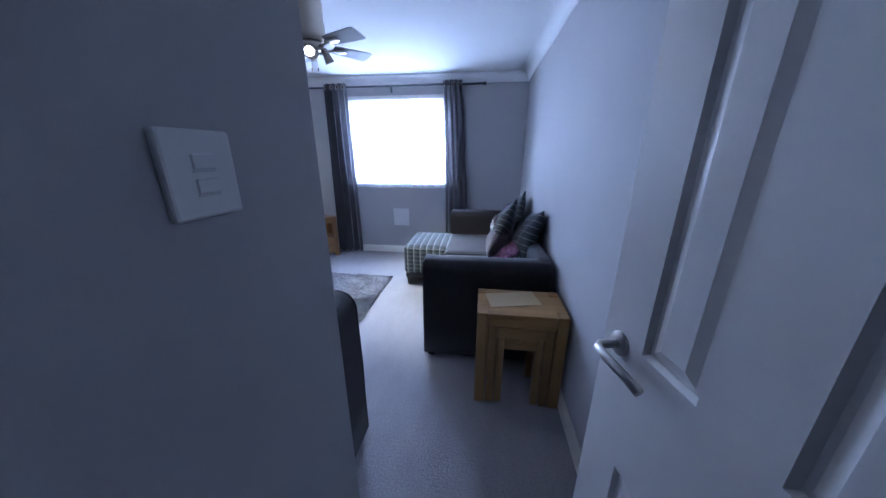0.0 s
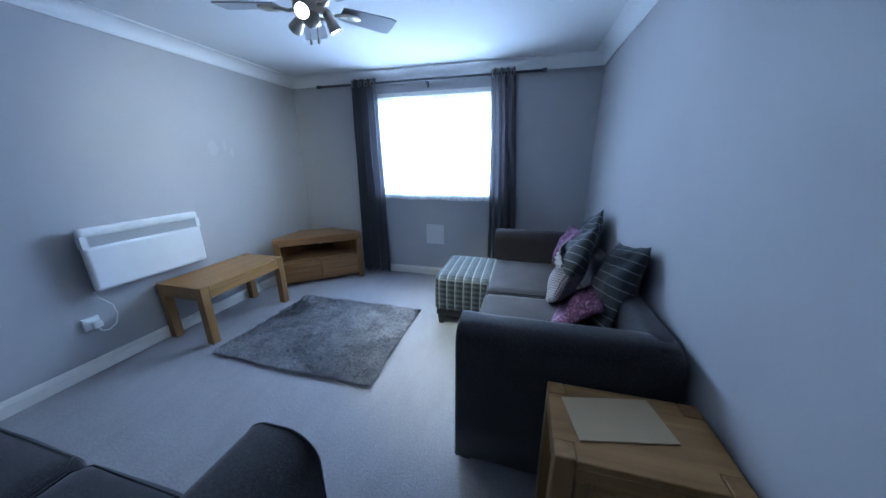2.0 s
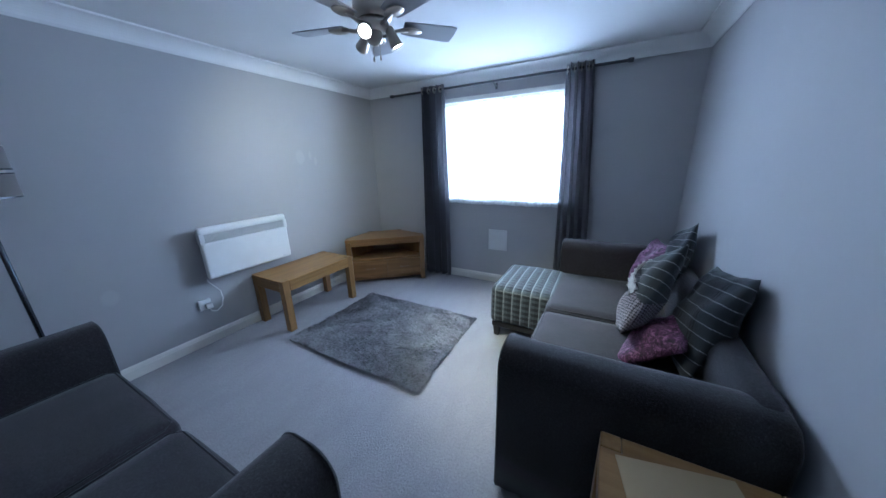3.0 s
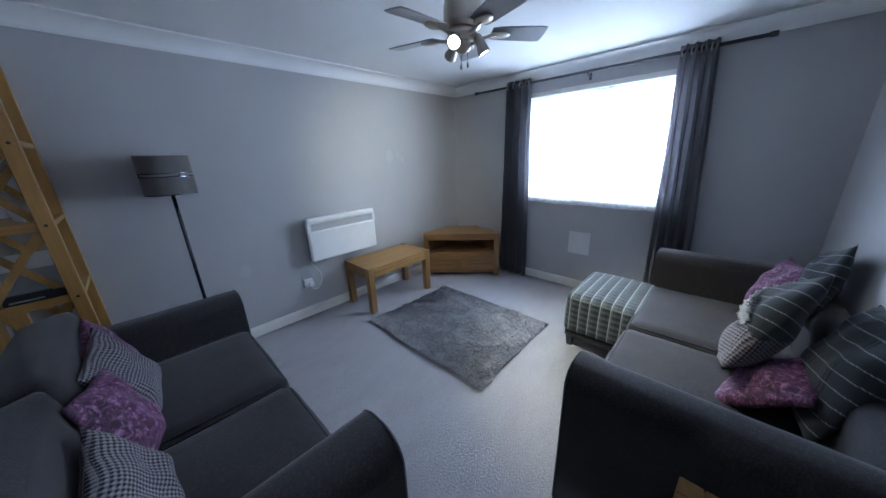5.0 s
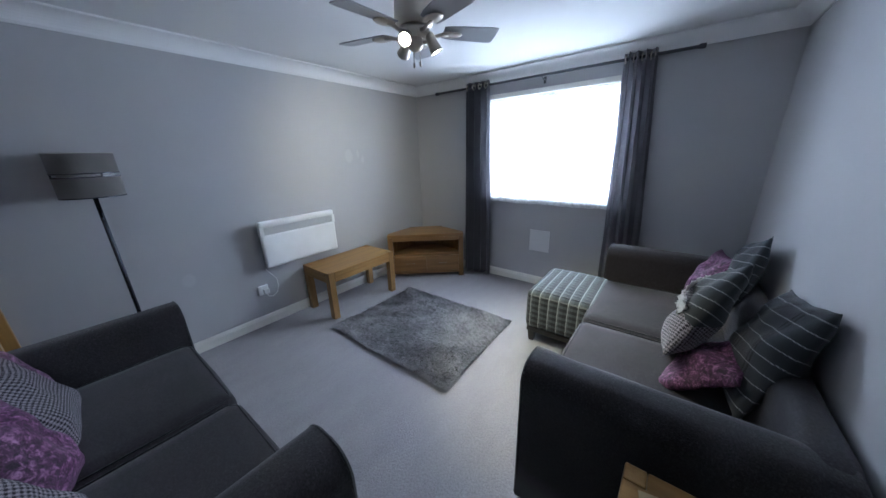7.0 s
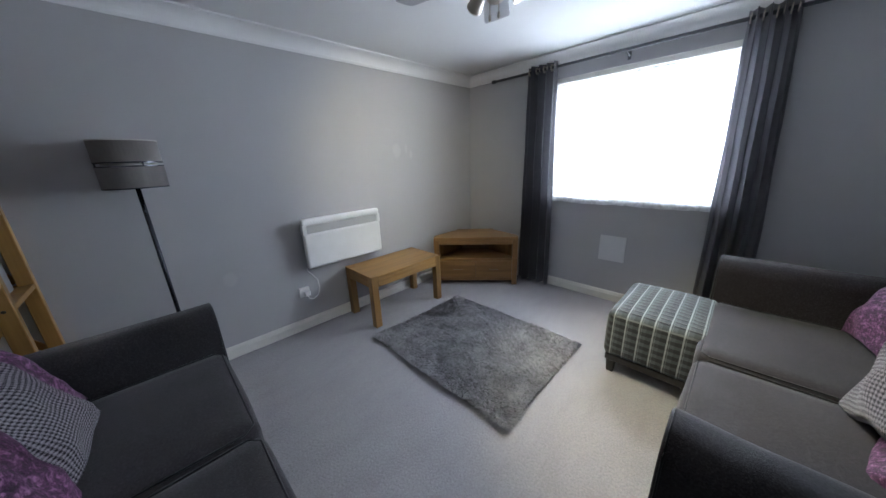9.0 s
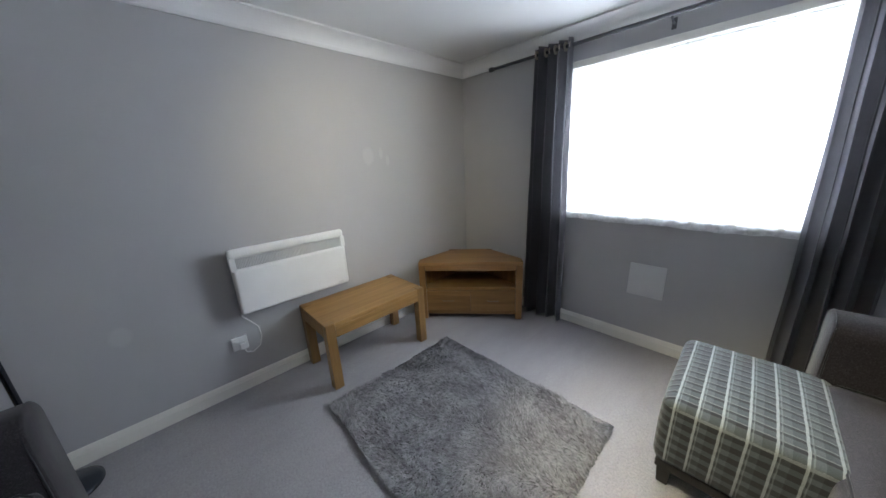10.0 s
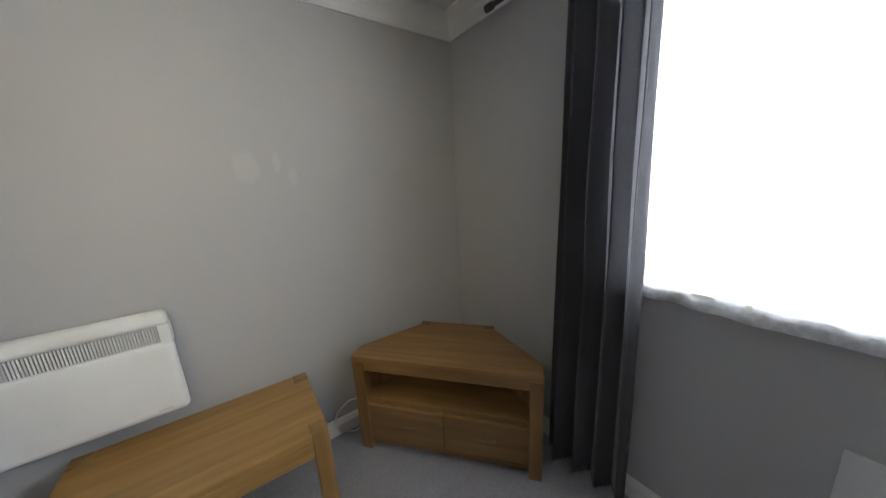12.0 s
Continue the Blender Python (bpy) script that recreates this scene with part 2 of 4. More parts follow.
def carpet_mat():
    m, N, L, P = nodes_of("carpet")
    v = coords(N)
    fine = noise_tex(N, L, v, 330.0, 3.0, 0.75)
    tuft = noise_tex(N, L, v, 90.0, 2.0, 0.6)
    mp = N.new("ShaderNodeMapping")
    mp.inputs["Scale"].default_value = (9.0, 3.2, 1.0)
    mp.inputs["Rotation"].default_value = (0, 0, 0.5)
    L.new(v, mp.inputs["Vector"])
    tread = noise_tex(N, L, mp.outputs[0], 1.0, 4.0, 0.65)
    speck = noise_tex(N, L, v, 95.0, 6.0, 0.85)
    col = mixc(N, L, ramp(N, L, mathn(N, L, "MULTIPLY_ADD", fine, 0.4, mathn(N, L, "MULTIPLY", speck, 0.6)), 0.36, 0.64), (0.24, 0.226, 0.233), (0.52, 0.496, 0.506))
    col = mixc(N, L, mathn(N, L, "MULTIPLY", ramp(N, L, tread, 0.42, 0.72), 0.26), col, (0.245, 0.23, 0.235))
    L.new(col, P.inputs["Base Color"])
    P.inputs["Roughness"].default_value = 0.97
    P.inputs["Specular IOR Level"].default_value = 0.1
    P.inputs["Sheen Weight"].default_value = 0.2
    h = mathn(N, L, "ADD", mathn(N, L, "MULTIPLY", fine, 0.5), mathn(N, L, "ADD", tuft, mathn(N, L, "MULTIPLY", tread, 1.4)))
    bump(N, L, P, h, 0.9, 0.006)
    return m


def pile_mat():
    m, N, L, P = nodes_of("rug_pile")
    v = coords(N)
    isl = N.new("ShaderNodeNewGeometry").outputs["Random Per Island"]
    big = noise_tex(N, L, v, 7.0, 5.0)
    col = mixc(N, L, isl, (0.15, 0.143, 0.147), (0.40, 0.382, 0.39))
    col = mixc(N, L, mathn(N, L, "MULTIPLY", ramp(N, L, big, 0.4, 0.65), 0.5), col, (0.52, 0.50, 0.51))
    clump = noise_tex(N, L, v, 34.0, 3.0)
    col = mixc(N, L, mathn(N, L, "MULTIPLY", ramp(N, L, clump, 0.48, 0.66), 0.45), col, (0.10, 0.094, 0.098))
    L.new(col, P.inputs["Base Color"])
    P.inputs["Roughness"].default_value = 0.75
    P.inputs["Sheen Weight"].default_value = 0.3
    return m


def net_mat(name="net_curtain", lo=-0.9, hi=1.5, front=0.35):
    """Sheer white net: partly open weave, partly light-scattering thread."""
    m, N, L, P = nodes_of(name)
    v = coords(N)
    N.remove(P)
    out = N["Material Output"]
    tr, tl, df = N.new("ShaderNodeBsdfTransparent"), N.new("ShaderNodeBsdfTranslucent"), N.new("ShaderNodeBsdfDiffuse")
    tl.inputs["Color"].default_value = (0.92, 0.93, 0.95, 1)
    df.inputs["Color"].default_value = (0.85, 0.86, 0.88, 1)
    m1, m2 = N.new("ShaderNodeMixShader"), N.new("ShaderNodeMixShader")
    m1.inputs[0].default_value = front
    L.new(tl.outputs[0], m1.inputs[1])
    L.new(df.outputs[0], m1.inputs[2])
    n = noise_tex(N, L, v, 40.0, 2.0)
    L.new(ramp(N, L, n, lo - 1.1 if front > 0.5 else lo, hi - 0.6 if front > 0.5 else hi), m2.inputs[0])
    L.new(tr.outputs[0], m2.inputs[1])
    L.new(m1.outputs[0], m2.inputs[2])
    L.new(m2.outputs[0], out.inputs["Surface"])
    return m


def glow(name, col, strength):
    m, N, L, P = nodes_of(name)
    N.remove(P)
    e = N.new("ShaderNodeEmission")
    e.inputs["Color"].default_value, e.inputs["Strength"].default_value = (*col, 1), strength
    L.new(e.outputs[0], N["Material Output"].inputs["Surface"])
    return m


def glass_mat():
    m, N, L, P = nodes_of("window_glass")
    P.inputs["Transmission Weight"].default_value = 1.0
    P.inputs["Roughness"].default_value = 0.0
    P.inputs["IOR"].default_value = 1.45
    return m


M_WALL = painted("wall_paint_grey", (0.455, 0.452, 0.465), (0.485, 0.48, 0.49), 0.72, spec=0.22)
M_WALL_W = painted("wall_paint_touched_up", (0.455, 0.452, 0.465), (0.485, 0.48, 0.49), 0.72, spec=0.22,
                   marks=[((WALL_L, 4.35, 1.51), (0.05, 0.055, 0.075)), ((WALL_L, 4.47, 1.53), (0.05, 0.018, 0.05)), ((WALL_L, 4.53, 1.47), (0.05, 0.02, 0.05)), ((WALL_L, 2.75, 0.62), (0.05, 0.05, 0.06))])
M_CEIL = painted("ceiling_paint", (0.74, 0.74, 0.74), (0.78, 0.78, 0.78), 0.85, spec=0.2)
M_TRIM = painted("gloss_white_trim", (0.79, 0.77, 0.71), (0.83, 0.81, 0.75), 0.35)
M_COVE = painted("coving_paint", (0.79, 0.79, 0.79), (0.83, 0.83, 0.83), 0.7)
M_DOOR = painted("door_paint_white", (0.72, 0.70, 0.69), (0.76, 0.745, 0.73), 0.38)
M_CARPET = carpet_mat()
M_PILE = pile_mat()
M_BACKING = fabric("rug_backing", (0.12, 0.115, 0.115), (0.18, 0.17, 0.17))
M_SOFA = fabric("charcoal_weave", (0.009, 0.0072, 0.0090), (0.036, 0.0305, 0.035), 240.0, 0.0025, sheen=0.2, rough=0.72, spec=0.28, heather=0.7)
M_PIPING = fabric("dark_piping", (0.018, 0.018, 0.022), (0.035, 0.035, 0.04))
M_OAK_X = wood("oak_x", 0, (0.48, 0.280, 0.095), (0.30, 0.163, 0.048))
M_OAK_Y = wood("oak_y", 1, (0.48, 0.280, 0.095), (0.30, 0.163, 0.048))
M_OAK_Z = wood("oak_z", 2, (0.43, 0.255, 0.092), (0.28, 0.152, 0.048))
# Darkened copies of the oak: the cabinet's corner shade is put into the colour.
M_OAK_DX = wood("oak_painted_shade_x", 0, (0.37, 0.205, 0.076), (0.225, 0.120, 0.040))
M_OAK_DZ = wood("oak_painted_shade_z", 2, (0.35, 0.190, 0.070), (0.215, 0.112, 0.037))
# Darker oak: shade inside the cabinet put into the colour; also the inlays' dark wood.
M_OAK_IN = wood("oak_dark_painted_shade", 0, (0.26, 0.15, 0.065), (0.15, 0.085, 0.035))
M_PINE = wood("waxed_pine", 2, (0.44, 0.25, 0.07), (0.29, 0.15, 0.038))
M_PINE_Y = wood("waxed_pine_y", 1, (0.44, 0.25, 0.07), (0.29, 0.15, 0.038))
M_DARKWOOD = plain("dark_foot", (0.018, 0.015, 0.013), 0.45)
M_PLASTIC = plain("white_plastic", (0.80, 0.80, 0.79), 0.35)
M_HEATER = plain("heater_enamel", (0.83, 0.83, 0.82), 0.3)
M_GRILLE = plain("heater_grille", (0.66, 0.66, 0.66), 0.5)
M_GRILLE_D = plain("heater_slot", (0.56, 0.56, 0.565), 0.7)
M_STEEL = plain("brushed_steel", (0.60, 0.58, 0.55), 0.32, 1.0)
M_NICKEL = plain("satin_nickel", (0.58, 0.53, 0.46), 0.36, 1.0)
M_PULL = plain("dull_bronze_pull", (0.30, 0.24, 0.17), 0.45, 0.8)
M_POLE = plain("gunmetal_pole", (0.11, 0.11, 0.12), 0.4, 0.7)
M_LAMPROD = plain("dark_chrome_rod", (0.10, 0.11, 0.13), 0.25, 0.9)
M_SHADE = fabric("taupe_shade", (0.16, 0.148, 0.142), (0.24, 0.225, 0.215), 500.0)
M_SHADE_IN = plain("shade_lining", (0.5, 0.48, 0.45), 0.6)
M_CURTAIN = fabric("curtain_grey", (0.125, 0.119, 0.134), (0.245, 0.235, 0.258), 260.0, 0.0015, 3.0, 0.9)
mix_, tl_ = M_CURTAIN.node_tree.nodes.new("ShaderNodeMixShader"), M_CURTAIN.node_tree.nodes.new("ShaderNodeBsdfTranslucent")
tl_.inputs["Color"].default_value = (0.24, 0.235, 0.26, 1)
mix_.inputs[0].default_value = 0.22
M_CURTAIN.node_tree.links.new(M_CURTAIN.node_tree.nodes["Principled BSDF"].outputs[0], mix_.inputs[1])
M_CURTAIN.node_tree.links.new(tl_.outputs[0], mix_.inputs[2])
M_CURTAIN.node_tree.links.new(mix_.outputs[0], M_CURTAIN.node_tree.nodes["Material Output"].inputs["Surface"])
M_NET = net_mat()
M_BLADE = plain("silver_blade", (0.40, 0.40, 0.42), 0.45, 0.15)
M_BULB = glow("lit_bulb", (1.0, 0.86, 0.66), 60.0)
M_GLASS = glass_mat()
M_TARTAN = wool_check("tartan_wool")
M_PATCH = wool_check("patchwork_wool", True)
M_TARTAN_OTT = stool_check()
M_HOUND = houndstooth("houndstooth", (0.29, 0.265, 0.29), (0.018, 0.016, 0.02))
M_PURPLE = velvet("crushed_velvet", (0.020, 0.005, 0.018), (0.098, 0.025, 0.088), (0.37, 0.175, 0.32))
M_FRILL = fabric("cream_lace", (0.55, 0.55, 0.53), (0.78, 0.77, 0.75), 220.0, 0.004)
M_PAPER = painted("buff_paper", (0.50, 0.385, 0.225), (0.54, 0.42, 0.25), 0.7, 90.0)
M_VENT = plain("painted_vent", (0.70, 0.70, 0.70), 0.5)
M_HEM = net_mat("lace_hem", 0.55, 1.25, 0.55)
M_BLACK = plain("black_plastic", (0.02, 0.02, 0.022), 0.4)
M_GREYBOX = plain("grey_card", (0.35, 0.36, 0.38), 0.6)


# ---- mesh helpers ----
def link_mesh(name, bm, material, smooth=False):
    bmesh.ops.recalc_face_normals(bm, faces=bm.faces)
    me = bpy.data.meshes.new(name)
    bm.to_mesh(me)
    bm.free()
    me.materials.append(material)
    if smooth:
        for p in me.polygons:
            p.use_smooth = True
    return new(name, me)


def part(name, bm, material, parent, label="", smooth=False):
    ob = link_mesh(name, bm, material, smooth)
    ob.parent = parent
    if label:
        tagged(ob, label)
    return ob


def thing(name, at, label, category, group="", rz=0.0):
    ob = new(name)
    ob.empty_display_size = 0.1
    ob.matrix_world = pose(*at, 0, 0, rz)
    return tagged(ob, label, category, group)


def setting(name, bm, material, label="", smooth=False):
    return tagged(link_mesh(name, bm, material, smooth), label, kind="structure")


def box(x0, x1, y0, y1, z0, z1, bev=0.0, seg=1, bm=None):
    own = bmesh.new()
    bmesh.ops.create_cube(own, size=1.0)
    for v in own.verts:
        v.co = ((x0 + x1) / 2 + v.co.x * (x1 - x0), (y0 + y1) / 2 + v.co.y * (y1 - y0), (z0 + z1) / 2 + v.co.z * (z1 - z0))
    if bev > 0:
        bmesh.ops.bevel(own, geom=own.edges[:], offset=bev, segments=seg, affect="EDGES", profile=0.5)
    return join(bm, own)


def join(bm, own):
    if bm is None:
        return own
    tmp = bpy.data.meshes.new("tmp")
    own.to_mesh(tmp)
    own.free()
    bm.from_mesh(tmp)
    bpy.data.meshes.remove(tmp)
    return bm


def moved(bm, m):
    bmesh.ops.transform(bm, matrix=m, verts=bm.verts)
    return bm


def lathe(profile, n=32, bm=None):
    """A turned solid round z from (radius, z) pairs."""
    own = bmesh.new()
    rings = []
    for r, z in profile:
        rings.append([own.verts.new((max(r, 1e-4) * math.cos(2 * math.pi * k / n), max(r, 1e-4) * math.sin(2 * math.pi * k / n), z)) for k in range(n)])
    for a, b in zip(rings, rings[1:]):
        for k in range(n):
            own.faces.new((a[k], a[(k + 1) % n], b[(k + 1) % n], b[k]))
    own.faces.new(rings[0])
    own.faces.new(rings[-1])
    return join(bm, own)


def tube(points, r, n=8, bm=None):
    """A round bar along points."""
    own = bmesh.new()
    pts = [Vector(p) for p in points]
    rings = []
    for i, p in enumerate(pts):
        d = (pts[min(i + 1, len(pts) - 1)] - pts[max(i - 1, 0)]).normalized()
        up = Vector((0, 0, 1)) if abs(d.z) < 0.9 else Vector((1, 0, 0))
        s = d.cross(up).normalized()
        u = s.cross(d)
        rings.append([own.verts.new(p + r * (math.cos(2 * math.pi * k / n) * s + math.sin(2 * math.pi * k / n) * u)) for k in range(n)])
    for a, b in zip(rings, rings[1:]):
        for k in range(n):
            own.faces.new((a[k], a[(k + 1) % n], b[(k + 1) % n], b[k]))
    own.faces.new(rings[0])
    own.faces.new(rings[-1])
    return join(bm, own)


def prism(outline, z0, z1, bev=0.0):
    """A flat plate of the given outline (x, y pairs)."""
    bm = bmesh.new()
    lo = [bm.verts.new((x, y, z0)) for x, y in outline]
    hi = [bm.verts.new((x, y, z1)) for x, y in outline]
    n = len(outline)
    bm.faces.new(lo)
    bm.faces.new(hi)
    for k in range(n):
        bm.faces.new((lo[k], lo[(k + 1) % n], hi[(k + 1) % n], hi[k]))
    bmesh.ops.recalc_face_normals(bm, faces=bm.faces)
    if bev > 0:
        bmesh.ops.bevel(bm, geom=bm.edges[:], offset=bev, segments=2, affect="EDGES", profile=0.5)
    return bm


def padded(x0, x1, y0, y1, z0, z1, r=0.05, crown=0.02, n=14, sag=0.0, seed=0):
    """An upholstered block: rounded edges, swollen faces, slightly uneven."""
    bm = bmesh.new()
    bmesh.ops.create_cube(bm, size=2.0)
    bmesh.ops.subdivide_edges(bm, edges=bm.edges[:], cuts=n, use_grid_fill=True)
    hx, hy, hz = (x1 - x0) / 2, (y1 - y0) / 2, (z1 - z0) / 2
    c = Vector(((x0 + x1) / 2, (y0 + y1) / 2, (z0 + z1) / 2))
    for v in bm.verts:
        u = v.co.copy()
        p = Vector((u.x * hx, u.y * hy, u.z * hz))
        q = Vector([max(-h + r, min(h - r, t)) for h, t in zip((hx, hy, hz), p)])
        d = p - q
        if d.length > 1e-6:
            p = q + d.normalized() * min(r, d.length if sum(abs(t) > 1e-6 for t in d) == 1 else r)
        w = (1 - u.x ** 2, 1 - u.y ** 2, 1 - u.z ** 2)
        p.x += crown * u.x * w[1] * w[2] * 0.6
        p.y += crown * u.y * w[0] * w[2] * 0.6
        p.z += crown * u.z * w[0] * w[1]
        if sag and u.z > 0:
            p.z -= sag * w[0] * w[1]
        p += 0.004 * noise.noise_vector((c + p) * 6.0 + Vector((seed, 0, 0)))
        v.co = c + p
    return bm


def pillow(w, h, t, seed=0, n=22, slump=0.0):
    """A scatter cushion lying in the local xy plane."""
    bm = bmesh.new()
    sheets = []
    for side in (1, -1):
        rows = []
        for i in range(n + 1):
            row = []
            for j in range(n + 1):
                u, v = 2 * i / n - 1, 2 * j / n - 1
                f = ((1 - u ** 4) * (1 - v ** 4)) ** 0.55 * (0.55 + 0.45 * (1 - u * u) * (1 - v * v))
                x = w / 2 * u * (1 - 0.07 * (1 - v * v) * abs(u))
                y = h / 2 * v * (1 - 0.07 * (1 - u * u) * abs(v))
                k = noise.noise_vector(Vector((u * 1.7 + seed, v * 1.7, side * 2.0)))
                edge = (1 - u ** 6) * (1 - v ** 6)
                z = side * t / 2 * f * (1 + 0.35 * k.x) + 0.02 * k.z * edge - slump * (v * v)
                row.append((x + 0.010 * k.y, y + 0.010 * k.z, z))
            rows.append(row)
        sheets.append(rows)
    top = [[bm.verts.new(p) for p in row] for row in sheets[0]]
    bot = [[top[i][j] if i in (0, n) or j in (0, n) else bm.verts.new(sheets[1][i][j]) for j in range(n + 1)] for i in range(n + 1)]
    for g in (top, bot):
        for i in range(n):
            for j in range(n):
                bm.faces.new((g[i][j], g[i + 1][j], g[i + 1][j + 1], g[i][j + 1]))
    return bm


def outline_ring(poly, profile, skip=()):
    """A moulding that runs round a room: profile of (distance from wall, height)."""
    bm = bmesh.new()
    n = len(poly)
    area = sum(poly[i][0] * poly[(i + 1) % n][1] - poly[(i + 1) % n][0] * poly[i][1] for i in range(n))
    sgn = 1 if area > 0 else -1

    def normal(i):
        (ax, ay), (bx, by) = poly[i], poly[(i + 1) % n]
        l = math.hypot(bx - ax, by - ay)
        return Vector((-(by - ay) / l * sgn, (bx - ax) / l * sgn))

    loops = []
    for d, z in profile:
        loops.append([(Vector(poly[i]) + d * (normal(i) + normal(i - 1)), z) for i in range(n)])
    for i in range(n):
        if i in skip:
            continue
        k = (i + 1) % n
        for a, b in zip(loops, loops[1:] + loops[:1]):
            q = [bm.verts.new((*a[i][0], a[i][1])), bm.verts.new((*a[k][0], a[k][1])), bm.verts.new((*b[k][0], b[k][1])), bm.verts.new((*b[i][0], b[i][1]))]
            bm.faces.new(q)
        for e in (i, k):
            bm.faces.new([bm.verts.new((*lp[e][0], lp[e][1])) for lp in loops])
    bmesh.ops.remove_doubles(bm, verts=bm.verts, dist=1e-5)
    return bm


# ---- the room ----
ROOM = [(WALL_L, WALL_N), (WALL_L, WALL_S), (0.69, WALL_S), (0.69, 1.91), (0.81, 1.91), (0.81, 1.20), (WALL_R, 1.20), (WALL_R, WALL_N)]
setting("floor", box(-2.0, 1.8, -1.2, 5.8, -0.1, 0.0), M_CARPET, "pale grey fitted carpet with trodden pile")
setting("ceiling", box(-2.0, 1.8, -1.2, 5.8, CEIL, CEIL + 0.1), M_CEIL, "smooth white painted ceiling")
setting("wall_west", box(WALL_L - 0.14, WALL_L, WALL_S - 0.12, WALL_N + 0.28, 0, CEIL), M_WALL_W, "pale grey painted plaster wall with touched-up patches")
setting("wall_east", box(WALL_R, WALL_R + 0.14, -1.1, WALL_N + 0.28, 0, CEIL), M_WALL, "pale grey painted plaster wall")
bm = box(WALL_L, WIN_X0, WALL_N, WALL_N + 0.28, 0, CEIL)
box(WIN_X1, WALL_R, WALL_N, WALL_N + 0.28, 0, CEIL, bm=bm)
box(WIN_X0, WIN_X1, WALL_N, WALL_N + 0.28, 0, WIN_Z0, bm=bm)
box(WIN_X0, WIN_X1, WALL_N, WALL_N + 0.28, WIN_Z1, CEIL, bm=bm)
setting("wall_north", bm, M_WALL, "pale grey painted wall with a wide window opening")
setting("wall_south", box(WALL_L, 0.69, WALL_S - 0.12, WALL_S, 0, CEIL), M_WALL, "pale grey painted plaster wall")
setting("wall_partition", box(0.69, 0.81, -1.1, 1.91, 0, CEIL, 0.004, 2), M_WALL, "short grey partition beside the doorway")
bm = box(0.81, 0.82, 1.06, 1.20, 0, 2.06)
box(1.56, WALL_R, 1.06, 1.20, 0, 2.06, bm=bm)
box(0.81, WALL_R, 1.06, 1.20, 2.06, CEIL, bm=bm)
setting("wall_doorway", bm, M_WALL, "grey wall over the doorway")
setting("wall_hall", box(0.65, WALL_R + 0.1, -1.2, -1.1, 0, CEIL), M_WALL, "grey wall at the end of the hall")
cove = [(0.0, CEIL - COVE), (0.010, CEIL - COVE), (0.012, CEIL - COVE + 0.010)]
cove += [(0.014 + 0.080 * (1 - math.cos(a)), CEIL - 0.088 + 0.076 * math.sin(a)) for a in [k * math.pi / 16 for k in range(0, 9)]]
cove += [(0.104, CEIL - 0.012), (0.104, CEIL - 0.001), (0.0, CEIL - 0.001)]
setting("trim_coving", outline_ring(ROOM, cove), M_COVE, "white plaster cove where walls meet ceiling")
skirt = [(0.0, 0.002), (0.018, 0.002), (0.018, 0.068), (0.014, 0.074), (0.013, 0.082), (0.009, 0.090), (0.004, 0.098), (0.0, 0.099)]
setting("baseboard", outline_ring(ROOM, skirt, skip=(5,)), M_TRIM, "cream-white moulded skirting board")

# the window: frame, two panes, sill
window = tagged(new("window_1"), "white framed double window behind net curtain", kind="structure")
y0, y1 = WALL_N + 0.10, WALL_N + 0.16
for x0, x1, z0, z1 in ((WIN_X0, WIN_X0 + 0.06, WIN_Z0, WIN_Z1), (WIN_X1 - 0.06, WIN_X1, WIN_Z0, WIN_Z1),
                       (WIN_X0 + 0.06, WIN_X1 - 0.06, WIN_Z1 - 0.088, WIN_Z1), (WIN_X0 + 0.06, WIN_X1 - 0.06, WIN_Z0, WIN_Z0 + 0.06), (-0.06, 0.0, WIN_Z0 + 0.06, WIN_Z1 - 0.088)):
    part("window_frame", box(x0, x1, y0, y1, z0, z1, 0.006, 2), M_TRIM, window, "white window frame")
for x0, x1 in ((WIN_X0 + 0.06, -0.06), (0.0, WIN_X1 - 0.06)):
    p = part("pane", box(x0, x1, WALL_N + 0.126, WALL_N + 0.132, WIN_Z0 + 0.06, WIN_Z1 - 0.088), M_GLASS, window, "clear glass pane")
    p.visible_shadow = False
part("window_sill", box(WIN_X0 - 0.02, WIN_X1 + 0.02, WALL_N - 0.025, WALL_N + 0.10, WIN_Z0 - 0.035, WIN_Z0 + 0.002, 0.006, 2), M_TRIM, window, "painted white sill")
part("window_head", box(WIN_X0, WIN_X1, WALL_N - 0.004, WALL_N + 0.05, WIN_Z1 - 0.045, WIN_Z1 + 0.001, 0.003), M_TRIM, window, "white head board")
setting("backdrop", box(-6, 6, 9.0, 9.05, -1.0, 6.0), glow("overcast_outside", (0.93, 0.97, 1.0), 5.0), "bright overcast daylight outside the window")

# net curtain
def net_sheet(x0, x1, z0, z1, y, amp, seed):
    bm = bmesh.new()
    nx, nz = 220, 16
    grid = []
    for i in range(nx + 1):
        x = x0 + (x1 - x0) * i / nx
        col = []
        for j in range(nz + 1):
            f = j / nz
            w = amp * (math.sin(x * 55 + seed + 0.6 * math.sin(x * 9)) + 0.5 * math.sin(x * 23 + seed * 2))
            low = 0.004 * math.sin(x * 11 + 2 * seed) + 0.002 * math.sin(x * 41)
            top = 0.016 * noise.noise(Vector((x * 9, seed, 0))) + 0.014 * noise.noise(Vector((x * 31, seed, 3)))
            col.append(bm.verts.new((x, y + w * (1.1 - 0.3 * f), z0 + low * (1 - f) + (z1 - z0 + top * f) * f)))
        grid.append(col)
    for i in range(nx):
        for j in range(nz):
            bm.faces.new((grid[i][j], grid[i + 1][j], grid[i + 1][j + 1], grid[i][j + 1]))
    return bm


